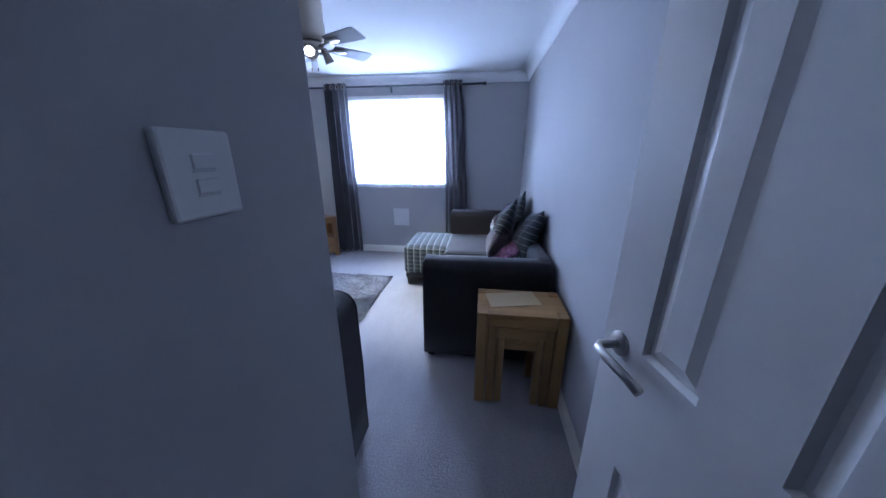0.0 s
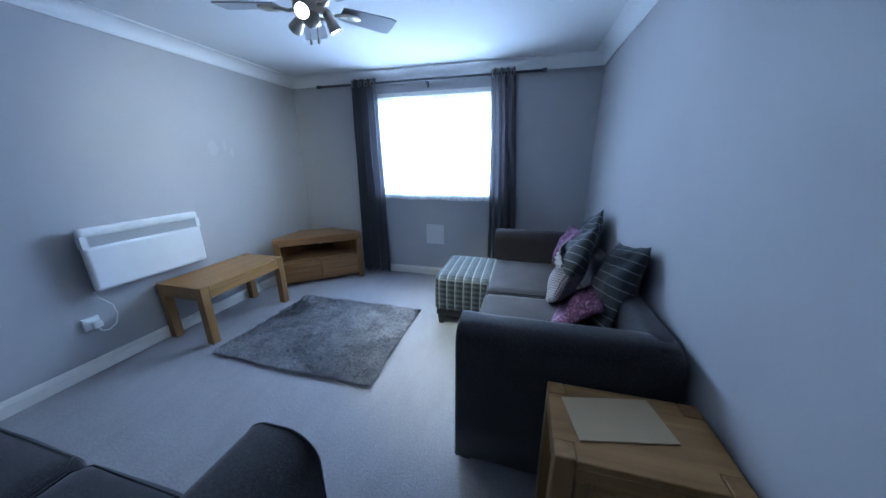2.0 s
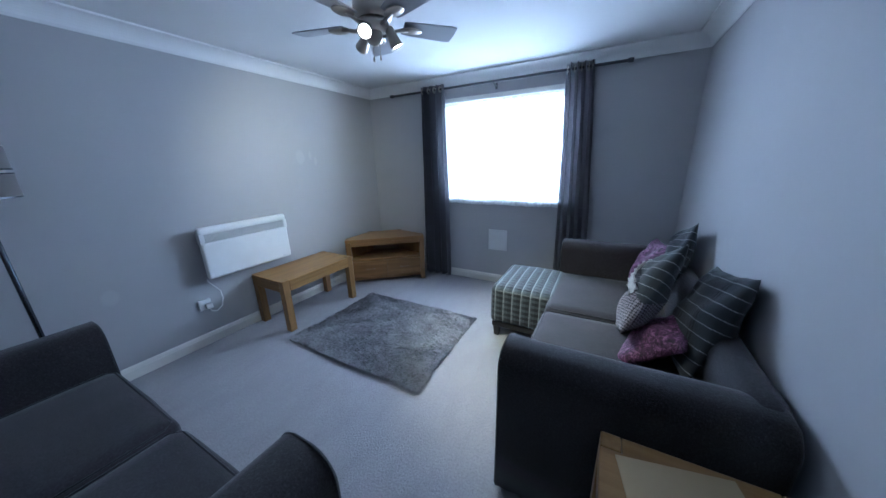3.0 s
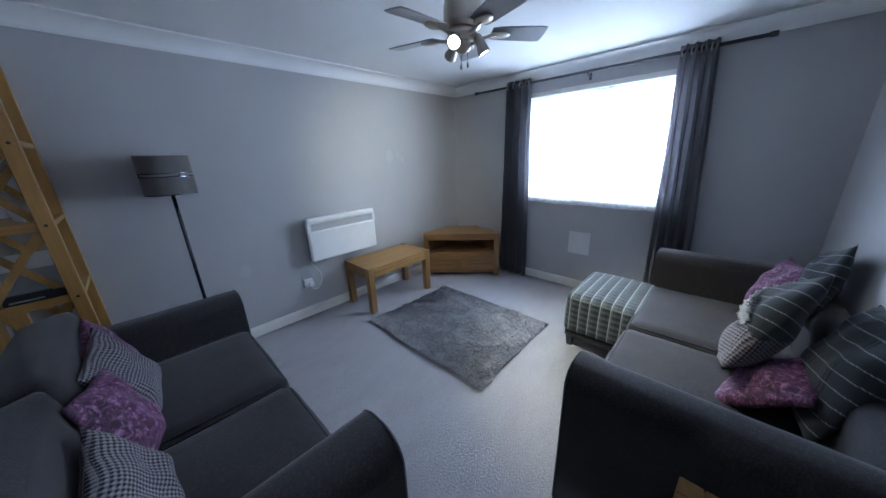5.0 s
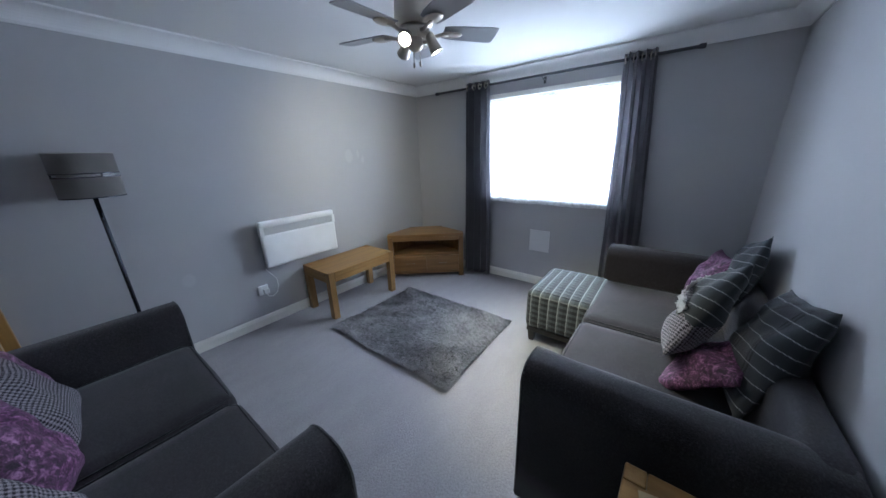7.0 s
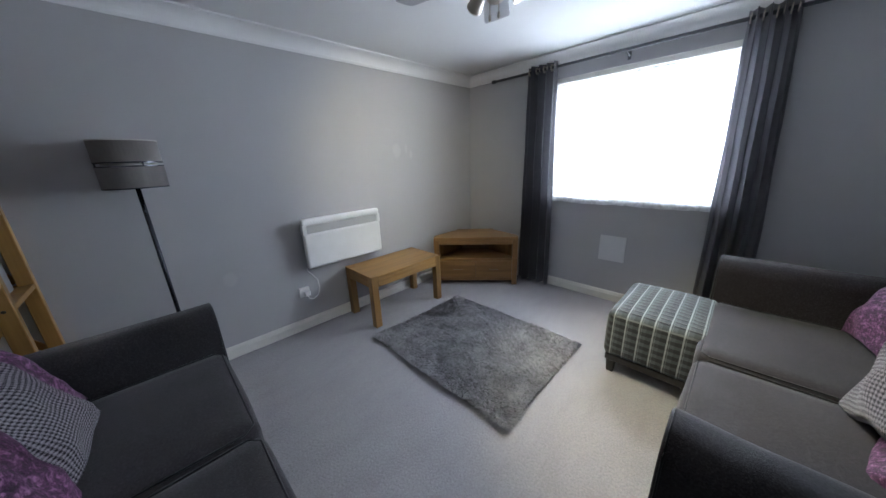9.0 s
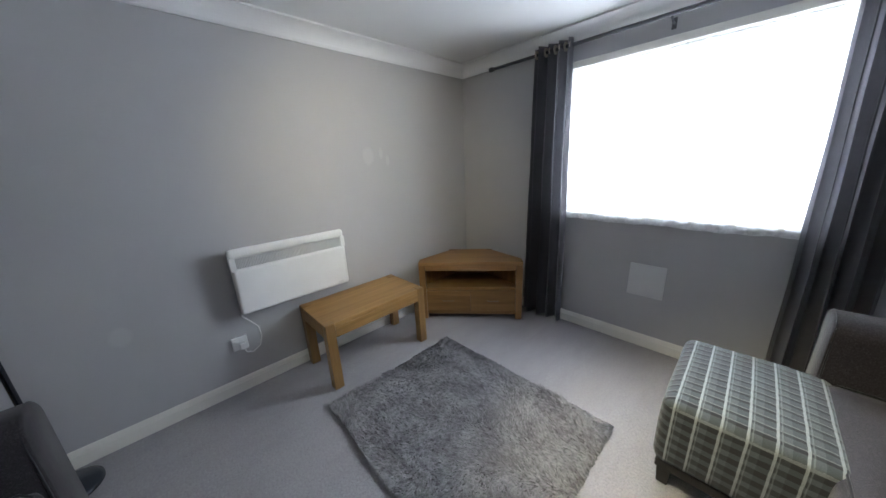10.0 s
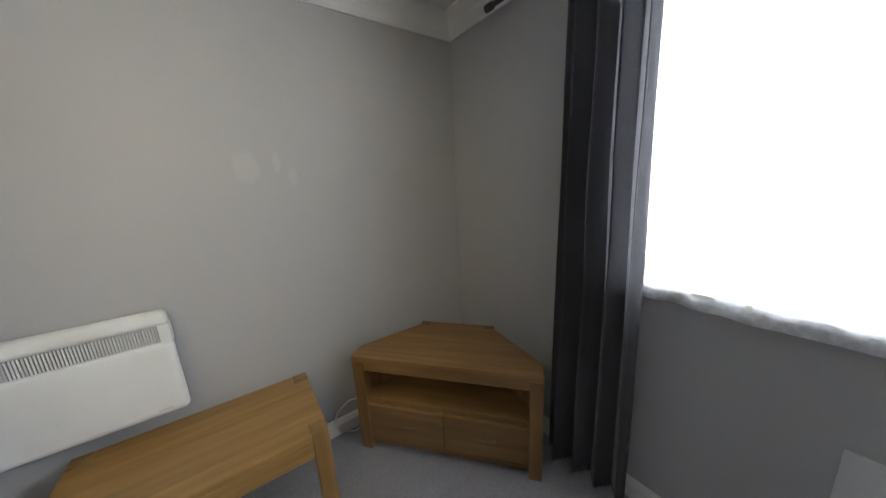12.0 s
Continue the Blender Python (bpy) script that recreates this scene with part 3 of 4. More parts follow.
net = thing("net_curtain", (0, 0, 0), "sheer white net curtain hanging across the window", "curtain")
part("net", net_sheet(WIN_X0 + 0.005, WIN_X1 - 0.005, WIN_Z0 + 0.008, 2.044, WALL_N + 0.03, 0.008, 1.0), M_NET, net, smooth=True)
part("hem", net_sheet(WIN_X0, WIN_X1, WIN_Z0 - 0.052, WIN_Z0 - 0.010, WALL_N - 0.034, 0.004, 1.0), M_HEM, net, "doubled lace hem hanging over the sill", smooth=True)
for x0, x1 in ((-0.79, -0.53), (-0.47, -0.40), (-0.385, -0.14), (-0.03, 0.12), (0.16, 0.29), (0.34, 0.50), (0.53, 0.73)):
    part("hem_fold", net_sheet(x0, x1, WIN_Z0 - 0.016, WIN_Z0 + 0.014, WALL_N - 0.032, 0.003, x0 * 7), M_HEM, net, "raised fold of lace hem", smooth=True)
part("wire", tube([(WIN_X0, WALL_N + 0.03, 2.045), (WIN_X1, WALL_N + 0.03, 2.045)], 0.003), M_PLASTIC, net, "thin white wire")

# curtain pole
POLE_Y, POLE_Z = WALL_N - 0.085, 2.192
pole = thing("curtain_pole", (0, 0, 0), "dark metal curtain pole with plain end caps above window", "curtain pole")
part("pole", tube([(-1.39, POLE_Y, POLE_Z), (1.04, POLE_Y, POLE_Z)], 0.012, 14), M_POLE, pole, smooth=True)
for x in (-1.40, 1.05):
    part("finial", moved(lathe([(0.0, -0.02), (0.017, -0.02), (0.018, 0.0), (0.017, 0.02), (0.0, 0.021)], 18), pose(x, POLE_Y, POLE_Z, 0, 90)), M_POLE, pole, "dark end cap")
for x in (-0.92, -0.12, 0.72):
    b = tube([(x, WALL_N, POLE_Z - 0.03), (x, WALL_N - 0.05, POLE_Z - 0.03), (x, POLE_Y, POLE_Z - 0.014)], 0.006, 8)
    box(x - 0.012, x + 0.012, WALL_N - 0.005, WALL_N, POLE_Z - 0.06, POLE_Z, bm=b)
    part("bracket", b, M_POLE, pole, "small wall bracket")


def curtain(xt0, xt1, xb0, xb1, folds, label, seed):
    ob = thing("curtain", (0, 0, 0), label, "curtain", "pair of curtains")
    bm = bmesh.new()
    nx, nz = folds * 22, 40
    grid = []
    for i in range(nx + 1):
        s = i / nx
        col = []
        for j in range(nz + 1):
            f = j / nz
            z = 0.025 + (POLE_Z + 0.045 - 0.025) * f
            e = f ** 1.4
            x = (xb0 + (xb1 - xb0) * s) * (1 - e) + (xt0 + (xt1 - xt0) * s) * e
            a = (0.036 + 0.018 * (1 - f)) * (1 + 0.25 * math.sin(seed + 5 * s))
            ph = 2 * math.pi * folds * s + 0.5 * noise.noise(Vector((s * 4, f * 1.2, seed))) * (1 - f)
            wave = math.sin(ph)
            wave = math.copysign(abs(wave) ** 0.75, wave)
            y = POLE_Y + a * wave + 0.012 * noise.noise(Vector((s * 9, f * 3, seed + 4)))
            x += 0.010 * math.sin(2 * ph) + 0.008 * noise.noise(Vector((s * 6, f * 4, seed)))
            col.append(bm.verts.new((x, y, z + (0.008 * noise.noise(Vector((s * 7, 0, seed))) if j == 0 else 0))))
        grid.append(col)
    for i in range(nx):
        for j in range(nz):
            bm.faces.new((grid[i][j], grid[i + 1][j], grid[i + 1][j + 1], grid[i][j + 1]))
    bmesh.ops.solidify(bm, geom=bm.faces[:], thickness=0.003)
    part("drape", bm, M_CURTAIN, ob, smooth=True)
    for k in range(folds * 2):
        x = xt0 + (xt1 - xt0) * (k + 0.5) / (folds * 2)
        ring = lathe([(0.020, -0.003), (0.030, -0.004), (0.031, 0.0), (0.030, 0.004), (0.020, 0.003)], 18)
        part("eyelet", moved(ring, pose(x, POLE_Y, POLE_Z, 0, 90)), M_NICKEL, ob, "round metal eyelet", smooth=True)
    return ob


curtain(-0.985, -0.685, -1.01, -0.640, 4, "dark grey eyelet curtain drawn beside the window", 1.0)
curtain(0.555, 0.785, 0.60, 0.900, 4, "dark grey eyelet curtain hanging behind the sofa", 6.0)

# vent plate under the window
vent = thing("vent_plate", (-0.06, WALL_N, 0.532), "square white vent cover on wall under window", "vent")
part("plate", box(-0.112, 0.112, -0.012, 0.0, -0.123, 0.123, 0.004, 2), M_VENT, vent)
for k in range(9):
    z = -0.095 + k * 0.0237
    part("slat", box(-0.095, 0.095, -0.0132, -0.0121, z - 0.004, z + 0.004), M_VENT, vent)


# ---- heater and socket ----
heater = thing("panel_heater", (WALL_L, 3.635, 0.035), "white electric panel heater mounted on grey wall", "heater")
part("back_box", box(0.025, 0.07, -0.33, 0.33, 0.56, 0.93, 0.008, 2), M_HEATER, heater)
part("front_panel", box(0.070, 0.120, -0.362, 0.362, 0.535, 0.835, 0.022, 4), M_HEATER, heater)
b = box(0.070, 0.120, -0.362, 0.362, 0.897, 0.957, 0.022, 4)
part("top_rail", b, M_HEATER, heater)
for y in (-0.362, 0.330):
    part("end_cheek", box(0.070, 0.120, y, y + 0.032, 0.826, 0.905), M_HEATER, heater)
part("grille_recess", box(0.074, 0.100, -0.33, 0.33, 0.834, 0.898), M_GRILLE_D, heater, "dark slot behind grille")
for k in range(78):
    y = -0.328 + 0.656 * (k + 0.5) / 78
    part("grille_bar", box(0.100, 0.115, y - 0.0026, y + 0.0026, 0.834, 0.898), M_GRILLE, heater)
for y in (-0.22, 0.22):
    part("wall_bracket", box(0.0, 0.026, y - 0.02, y + 0.02, 0.56, 0.93), M_GRILLE, heater, "grey steel bracket")
part("badge", box(0.1201, 0.1212, 0.27, 0.315, 0.56, 0.566), M_GRILLE, heater, "small grey maker's mark bar")

socket = thing("wall_socket", (WALL_L, 3.235, 0.35), "white single socket on wall under heater", "socket")
part("plate", box(0.0, 0.022, -0.043, 0.043, -0.043, 0.043, 0.004, 2), M_PLASTIC, socket)
for y in (-0.022,):
    part("rocker", box(0.022, 0.026, y - 0.009, y + 0.009, 0.010, 0.028, 0.001), M_PLASTIC, socket)
plug = thing("heater_plug", (WALL_L + 0.022, 3.250, 0.340), "white plug and looping flex of heater", "plug")
part("plug_body", box(0.001, 0.032, -0.024, 0.024, -0.024, 0.022, 0.007, 2), M_PLASTIC, plug)
pts = [(0.02, 0.0, -0.026), (0.025, 0.005, -0.05), (0.03, 0.04, -0.062), (0.03, 0.085, -0.035), (0.03, 0.105, 0.03), (0.03, 0.10, 0.10), (0.035, 0.06, 0.16), (0.04, 0.03, 0.20), (0.05, 0.02, 0.235)]
part("flex", tube([(Vector(pts[i]) * (1 - f) + Vector(pts[i + 1]) * f) for i in range(len(pts) - 1) for f in (0, 0.25, 0.5, 0.75)], 0.0045), M_PLASTIC, plug, "white flex", smooth=True)


# ---- oak furniture ----
def oak_table(name, cx, cy, lx, ly, h, leg, label, category, group="", apron=0.075, top=0.028):
    t = thing(name, (cx, cy, 0), label, category, group)
    ax, ay = lx / 2, ly / 2
    out = [(-ax + leg, -ay), (ax - leg, -ay), (ax - leg, -ay + leg), (ax, -ay + leg), (ax, ay - leg), (ax - leg, ay - leg), (ax - leg, ay), (-ax + leg, ay), (-ax + leg, ay - leg), (-ax, ay - leg), (-ax, -ay + leg), (-ax + leg, -ay + leg)]
    part("tabletop", prism(out, h - top, h - 0.002, 0.004), M_OAK_Y if ly > lx else M_OAK_X, t)
    for sx in (-1, 1):
        for sy in (-1, 1):
            x, y = sx * (ax - leg / 2), sy * (ay - leg / 2)
            part("leg", box(x - leg / 2 + 0.001, x + leg / 2 - 0.001, y - leg / 2 + 0.001, y + leg / 2 - 0.001, 0, h, 0.005, 2), M_OAK_Z, t, "square oak leg with end grain")
    i = 0.012
    for s in (-1, 1):
        part("apron", box(-ax + leg, ax - leg, s * (ay - i) - 0.011, s * (ay - i) + 0.011, h - top - apron, h - top - 0.001, 0.002), M_OAK_X, t)
        part("apron", box(s * (ax - i) - 0.011, s * (ax - i) + 0.011, -ay + leg, ay - leg, h - top - apron, h - top - 0.001, 0.002), M_OAK_Y, t)
    return t


oak_table("coffee_table", -1.565, 4.03, 0.46, 0.81, 0.48, 0.065, "low solid oak coffee table against the wall", "table")
oak_table("nest_table", 1.315, 2.995, 0.48, 0.31, 0.59, 0.06, "large oak nest table standing beside sofa", "side table", "nest of tables", 0.048)
oak_table("nest_table", 1.315, 2.99, 0.352, 0.29, 0.51, 0.048, "middle oak nest table under the large one", "side table", "nest of tables", 0.045)
oak_table("nest_table", 1.315, 2.985, 0.250, 0.265, 0.434, 0.042, "small oak nest table under the others", "side table", "nest of tables", 0.04)

letter = thing("envelope", (1.275, 3.02, 0.590), "buff paper envelope lying on oak nest table", "envelope", rz=12.0)
part("paper", box(-0.145, 0.145, -0.085, 0.085, 0.0, 0.003, 0.0008), M_PAPER, letter)
part("flap", prism([(-0.143, -0.084), (0.143, -0.084), (0.10, -0.03), (-0.10, -0.03)], 0.0031, 0.0042), M_PAPER, letter)

cable = thing("loose_cable", (WALL_L + 0.03, 4.56, 0.0), "thin white cable hanging behind the cabinet", "cable")
pts = [(0.0, 0.16, 0.006), (0.02, 0.08, 0.006), (0.0, 0.0, 0.03), (-0.005, -0.03, 0.09), (-0.005, 0.0, 0.16), (-0.005, 0.07, 0.20), (0.0, 0.14, 0.19)]
part("flex", tube([(Vector(pts[i]) * (1 - f) + Vector(pts[i + 1]) * f) for i in range(len(pts) - 1) for f in (0, 0.34, 0.67)], 0.004), M_PLASTIC, cable, smooth=True)

tv = thing("corner_cabinet", (-1.28, 4.935, 0), "oak corner television unit with open shelf and drawers", "cabinet", rz=40.0)
W, H = 0.47, 0.565
plan_top = [(-W, 0), (W, 0), (W, 0.10), (0.19, 0.43), (-0.19, 0.43), (-W, 0.10)]
plan_in = [(-W + 0.03, 0.025), (W - 0.03, 0.025), (W - 0.03, 0.09), (0.17, 0.405), (-0.17, 0.405), (-W + 0.03, 0.09)]
part("cabinet_top", prism(plan_top, H - 0.035, H, 0.004), M_OAK_DX, tv)
part("shelf", prism(plan_in, 0.285, 0.31, 0.002), M_OAK_DX, tv)
part("bottom_panel", prism(plan_in, 0.05, 0.075, 0.002), M_OAK_DX, tv)
for s in (-1, 1):
    part("front_post", box(s * (W - 0.03) - 0.03, s * (W - 0.03) + 0.03, 0.002, 0.062, 0, H - 0.036, 0.004, 2), M_OAK_DZ, tv, "square oak post")
    side = [(s * (W - 0.006), 0.0625), (s * (W - 0.006), 0.096), (s * 0.185, 0.424), (s * 0.17, 0.408), (s * (W - 0.024), 0.09), (s * (W - 0.024), 0.0625)]
    part("side_panel", prism(side, 0.03, H - 0.036), M_OAK_DZ, tv)
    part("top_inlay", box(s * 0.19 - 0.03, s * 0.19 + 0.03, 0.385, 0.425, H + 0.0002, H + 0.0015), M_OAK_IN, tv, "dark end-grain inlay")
# The panel's darkness is interior shade painted as wood colour.
part("back_panel", box(-0.17, 0.17, 0.408, 0.418, 0.03, H - 0.036), M_OAK_IN, tv, "oak back panel with shade put into its colour")
part("top_rail", box(-W + 0.06, W - 0.06, 0.010, 0.030, H - 0.085, H - 0.036, 0.003), M_OAK_DX, tv)
part("plinth_rail", box(-W + 0.06, W - 0.06, 0.012, 0.030, 0.045, 0.078, 0.003), M_OAK_DX, tv)
for s in (-1, 1):
    d = part("drawer", box(s * 0.205 - 0.203, s * 0.205 + 0.203, 0.006, 0.030, 0.082, 0.282, 0.004, 2), M_OAK_DX, tv, "oak drawer front")
    part("handle", tube([(s * 0.205 - 0.048, 0.006, 0.19), (s * 0.205 - 0.048, -0.010, 0.19), (s * 0.205 + 0.048, -0.010, 0.19), (s * 0.205 + 0.048, 0.006, 0.19)], 0.0038), M_PULL, d, "slim metal bar handle")
part("cable_port", moved(lathe([(0.0, 0.0), (0.045, 0.0), (0.045, 0.004), (0.0, 0.004)], 24), pose(0.02, 0.4065, 0.42, 90)), M_PLASTIC, tv, "pale round cable port")


# ---- sofas ----
def arm_block(x0, x1, y0, y1, z0, z1, r=0.085, seed=0.0):
    """An upholstered arm: round-shouldered section run from back to a flat front."""
    sec = [(x0, z0), (x0, z0 + 0.2), (x0 - 0.004, (z0 + z1) / 2), (x0, z1 - r - 0.06)]
    sec += [(x0 + r - r * math.cos(t), z1 - r + r * math.sin(t)) for t in [k * math.pi / 14 for k in range(0, 7)]]
    sec += [(x1 - r + r * math.sin(t), z1 - r + r * math.cos(t)) for t in [k * math.pi / 14 for k in range(0, 8)]]
    sec += [(x1, z1 - r - 0.06), (x1 + 0.004, (z0 + z1) / 2), (x1, z0 + 0.2), (x1, z0)]
    cx, cz = (x0 + x1) / 2, (z0 + z1) / 2
    bm = bmesh.new()
    rings = []
    ys = [(y0, 0.012), (y0 + 0.004, 0.004), (y0 + 0.012, 0.0)] + [(y0 + (y1 - y0) * k / 14, 0.0) for k in range(1, 14)] + [(y1 - 0.012, 0.0), (y1 - 0.004, 0.003), (y1, 0.010)]
    for y, ins in ys:
        ring = []
        for x, z in sec:
            d = Vector((x - cx, z - cz))
            q = d * (1 - ins / max(0.05, d.length))
            k = noise.noise(Vector((x * 5 + seed, y * 5, z * 5))) * 0.004
            ring.append(bm.verts.new((cx + q.x + k, y, cz + q.y + k)))
        rings.append(ring)
    n_ = len(sec)
    for a, b in zip(rings, rings[1:]):
        for k in range(n_):
            bm.faces.new((a[k], a[(k + 1) % n_], b[(k + 1) % n_], b[k]))
    bm.faces.new(rings[0])
    bm.faces.new(rings[-1])
    return bm, sec


def sofa(at, rz, length, label, depth=0.86, cushions=True, arm_hs=(0.72, 0.72)):
    s = thing("sofa", at, label, "sofa", "matching sofas", rz)
    a, arm_w = length / 2, 0.20
    part("base", box(-a + arm_w, a - arm_w, 0.03, depth - 0.05, 0.05, 0.29, 0.01, 2), M_SOFA, s)
    bt = 0.18 if cushions else 0.13
    part("back_frame", padded(-a + 0.02, a - 0.02, 0.0, bt, 0.05, 0.74, 0.05, 0.01), M_SOFA, s, smooth=True)
    for sx in (-1, 1):
        arm_h = arm_hs[0] if sx < 0 else arm_hs[1]
        x0, x1 = sorted((sx * a, sx * (a - arm_w)))
        bm, sec = arm_block(x0, x1, 0.02, depth, 0.035, arm_h, 0.08, sx)
        arm = part("arm", bm, M_SOFA, s, "rounded charcoal arm", smooth=True)
        part("piping", tube([(x, depth - 0.010, z - 0.001) for x, z in sec], 0.0032, 6), M_PIPING, arm, "dark corded piping", smooth=True)
    w = a - arm_w
    for sx in (-1, 1):
        x0, x1 = sorted((sx * 0.004, sx * (w - 0.003)))
        c = part("seat_cushion", padded(x0, x1, 0.10, depth - 0.01, 0.275, 0.46, 0.045, 0.022, 16, seed=3 + sx), M_SOFA, s, "thick charcoal seat cushion", smooth=True)
        loop = [(x0 + 0.016, 0.3, 0.455), (x0 + 0.012, depth - 0.06, 0.453), (x0 + 0.05, depth - 0.024, 0.449), (x1 - 0.05, depth - 0.024, 0.449), (x1 - 0.012, depth - 0.06, 0.453), (x1 - 0.016, 0.3, 0.455)]
        part("piping", tube(loop, 0.0038, 6), M_PIPING, c, "dark corded piping", smooth=True)
        if cushions:
            b = padded(x0 + 0.002, x1 - 0.002, -0.09, 0.09, 0.0, 0.43, 0.035, 0.018, 16, seed=7 + sx)
            part("back_cushion", moved(b, pose(0, 0.215, 0.445, 12)), M_SOFA, s, "plump charcoal back cushion", smooth=True)
    for sx in (-1, 1):
        for y in (0.06, depth - 0.05):
            part("foot", box(sx * (a - 0.045) - 0.025, sx * (a - 0.045) + 0.025, y - 0.025, y + 0.025, 0, 0.045, 0.004), M_DARKWOOD, s, "small dark wooden foot")
    return s


sofa((1.56, 4.178, 0), 90, 1.95, "charcoal two-seat sofa with pillows along the wall", 0.855, False, (0.735, 0.735))
sofa((-0.40, 1.70, 0), 0, 1.87, "charcoal two-seat sofa with pillows facing the window", 0.87, True, (0.69, 0.815))

# footstool
stool = thing("footstool", (0.51, 4.68, 0), "tartan upholstered footstool touching the sofa seat", "footstool")
part("cushion_top", padded(-0.25, 0.25, -0.315, 0.315, 0.135, 0.455, 0.04, 0.018, 16), M_TARTAN_OTT, stool, smooth=True)
part("base_rail", box(-0.235, 0.235, -0.30, 0.30, 0.095, 0.143, 0.004), M_DARKWOOD, stool, "dark wooden base rail")
for sx in (-1, 1):
    for sy in (-1, 1):
        bm = box(-0.028, 0.028, -0.028, 0.028, 0, 0.096, 0.003)
        for v in bm.verts:
            k = 0.72 + 0.28 * v.co.z / 0.096
            v.co.x, v.co.y = v.co.x * k, v.co.y * k
        part("leg", moved(bm, pose(sx * 0.20, sy * 0.262, 0)), M_DARKWOOD, stool, "tapered dark leg")


def scatter(name, w, t, material, at, lean, turn, roll, label, seed, group):
    ob = link_mesh(name, pillow(w, w, t, seed), material, True)
    ob.matrix_world = pose(*at, 0, 0, turn) @ pose(0, 0, 0, 90 - lean) @ pose(0, 0, 0, 0, 0, roll)
    return tagged(ob, label, "cushion", group)


G1, G2 = "pillows on the long sofa", "pillows on the facing sofa"
scatter("cushion", 0.50, 0.17, M_TARTAN, (1.455, 3.87, 0.715), 19, -95, 14, "grey tartan wool cushion leaning on sofa back", 1, G1)
scatter("cushion", 0.38, 0.13, M_PURPLE, (1.30, 3.86, 0.575), 46, -100, -14, "purple crushed velvet cushion lying under others", 2, G1)
patch = scatter("cushion", 0.53, 0.17, M_PATCH, (1.26, 4.08, 0.715), 22, -104, 30, "houndstooth patchwork cushion with cream lace strip", 3, G1)
strip = bmesh.new()
rows_ = []
for k in range(61):
    u = k / 60
    px_, py_ = 0.20 - 0.35 * u, -0.05 + 0.2625 * u
    rows_.append([])
    for q in range(7):
        o = (q - 3) * 0.011
        ruff = 0.006 * math.sin(k * 1.9 + q) + 0.005 * math.sin(k * 0.7 + 2 * q)
        bulge = 0.085 * (max(0.0, 1 - (px_ / 0.24) ** 4) * max(0.0, 1 - (py_ / 0.24) ** 4)) ** 0.55 * (0.55 + 0.45 * (1 - (px_ / 0.24) ** 2) * (1 - (py_ / 0.24) ** 2))
        rows_[-1].append(strip.verts.new((px_ + 0.6 * o, py_ + 0.8 * o, bulge * 1.22 + 0.012 + ruff)))
for a, b in zip(rows_, rows_[1:]):
    for q in range(6):
        strip.faces.new((a[q], b[q], b[q + 1], a[q + 1]))
bmesh.ops.solidify(strip, geom=strip.faces[:], thickness=0.004)
part("lace_strip", strip, M_FRILL, patch, "gathered cream lace strip", smooth=True)
scatter("cushion", 0.43, 0.13, M_TARTAN, (1.455, 4.60, 0.79), 12, -96, 20, "grey tartan cushion propped high behind others", 4, G1)
scatter("cushion", 0.40, 0.13, M_PURPLE, (1.33, 4.74, 0.67), 22, -86, 8, "dark purple velvet cushion behind patchwork cushion", 5, G1)
scatter("cushion", 0.39, 0.13, M_HOUND, (-0.74, 2.03, 0.635), 22, 172, 8, "black and white houndstooth cushion leaning on sofa", 6, G2)
scatter("cushion", 0.36, 0.12, M_PURPLE, (-0.42, 2.02, 0.63), 20, 174, -12, "purple crushed velvet cushion leaning on sofa", 7, G2)
scatter("cushion", 0.35, 0.12, M_HOUND, (-0.06, 2.04, 0.615), 20, 176, 14, "black and white houndstooth cushion beside the arm", 8, G2)
scatter("cushion", 0.38, 0.12, M_PURPLE, (-0.88, 1.99, 0.65), 22, 172, 6, "purple velvet cushion tucked behind houndstooth cushion", 9, G2)


# ---- rug ----
RX0, RX1, RY0, RY1 = -1.217, 0.066, 3.535, 4.558
rug = thing("rug", (0, 0, 0), "grey shaggy rectangular rug lying on the carpet", "rug")
part("backing", box(RX0 + 0.02, RX1 - 0.02, RY0 + 0.02, RY1 - 0.02, 0.001, 0.010), M_BACKING, rug)
rng = np.random.default_rng(4)
n = 80000
px, py = rng.uniform(RX0 - 0.004, RX1 + 0.004, n), rng.uniform(RY0 - 0.004, RY1 + 0.004, n)
flow = -1.9 + 0.9 * np.sin(px * 3.1 + 1.7 * np.sin(py * 2.3)) + 0.8 * np.cos(py * 5.3 + px * 2.2) + 0.6 * np.sin(px * 13 + 4 * np.sin(py * 7)) + rng.normal(0, 0.32, n)
tall, lean_by = rng.uniform(0.012, 0.026, n), rng.uniform(0.014, 0.042, n)
wid = rng.uniform(0.0022, 0.0050, n)
ang = rng.uniform(0, math.pi, n)
ca, sa = np.cos(ang) * wid, np.sin(ang) * wid
lx, ly = np.cos(flow) * lean_by, np.sin(flow) * lean_by
z0 = np.full(n, 0.008)
verts = np.stack([np.stack([px - ca, py - sa, z0], 1), np.stack([px + ca, py + sa, z0], 1),
                  np.stack([px + ca * 0.8 + lx * 0.45, py + sa * 0.8 + ly * 0.45, z0 + tall * 0.65], 1), np.stack([px - ca * 0.8 + lx * 0.45, py - sa * 0.8 + ly * 0.45, z0 + tall * 0.65], 1),
                  np.stack([px + lx, py + ly, z0 + tall * 0.95], 1)], 1).reshape(-1, 3)
base = np.arange(n) * 5
faces = [(b, b + 1, b + 2, b + 3) for b in base.tolist()] + [(b + 3, b + 2, b + 4) for b in base.tolist()]
me = bpy.data.meshes.new("shag")
me.from_pydata(verts.tolist(), [], faces)
me.materials.append(M_PILE)
pile = new("shag", me)
pile.parent = rug
tagged(pile, "long matted grey pile", kind="stuff")


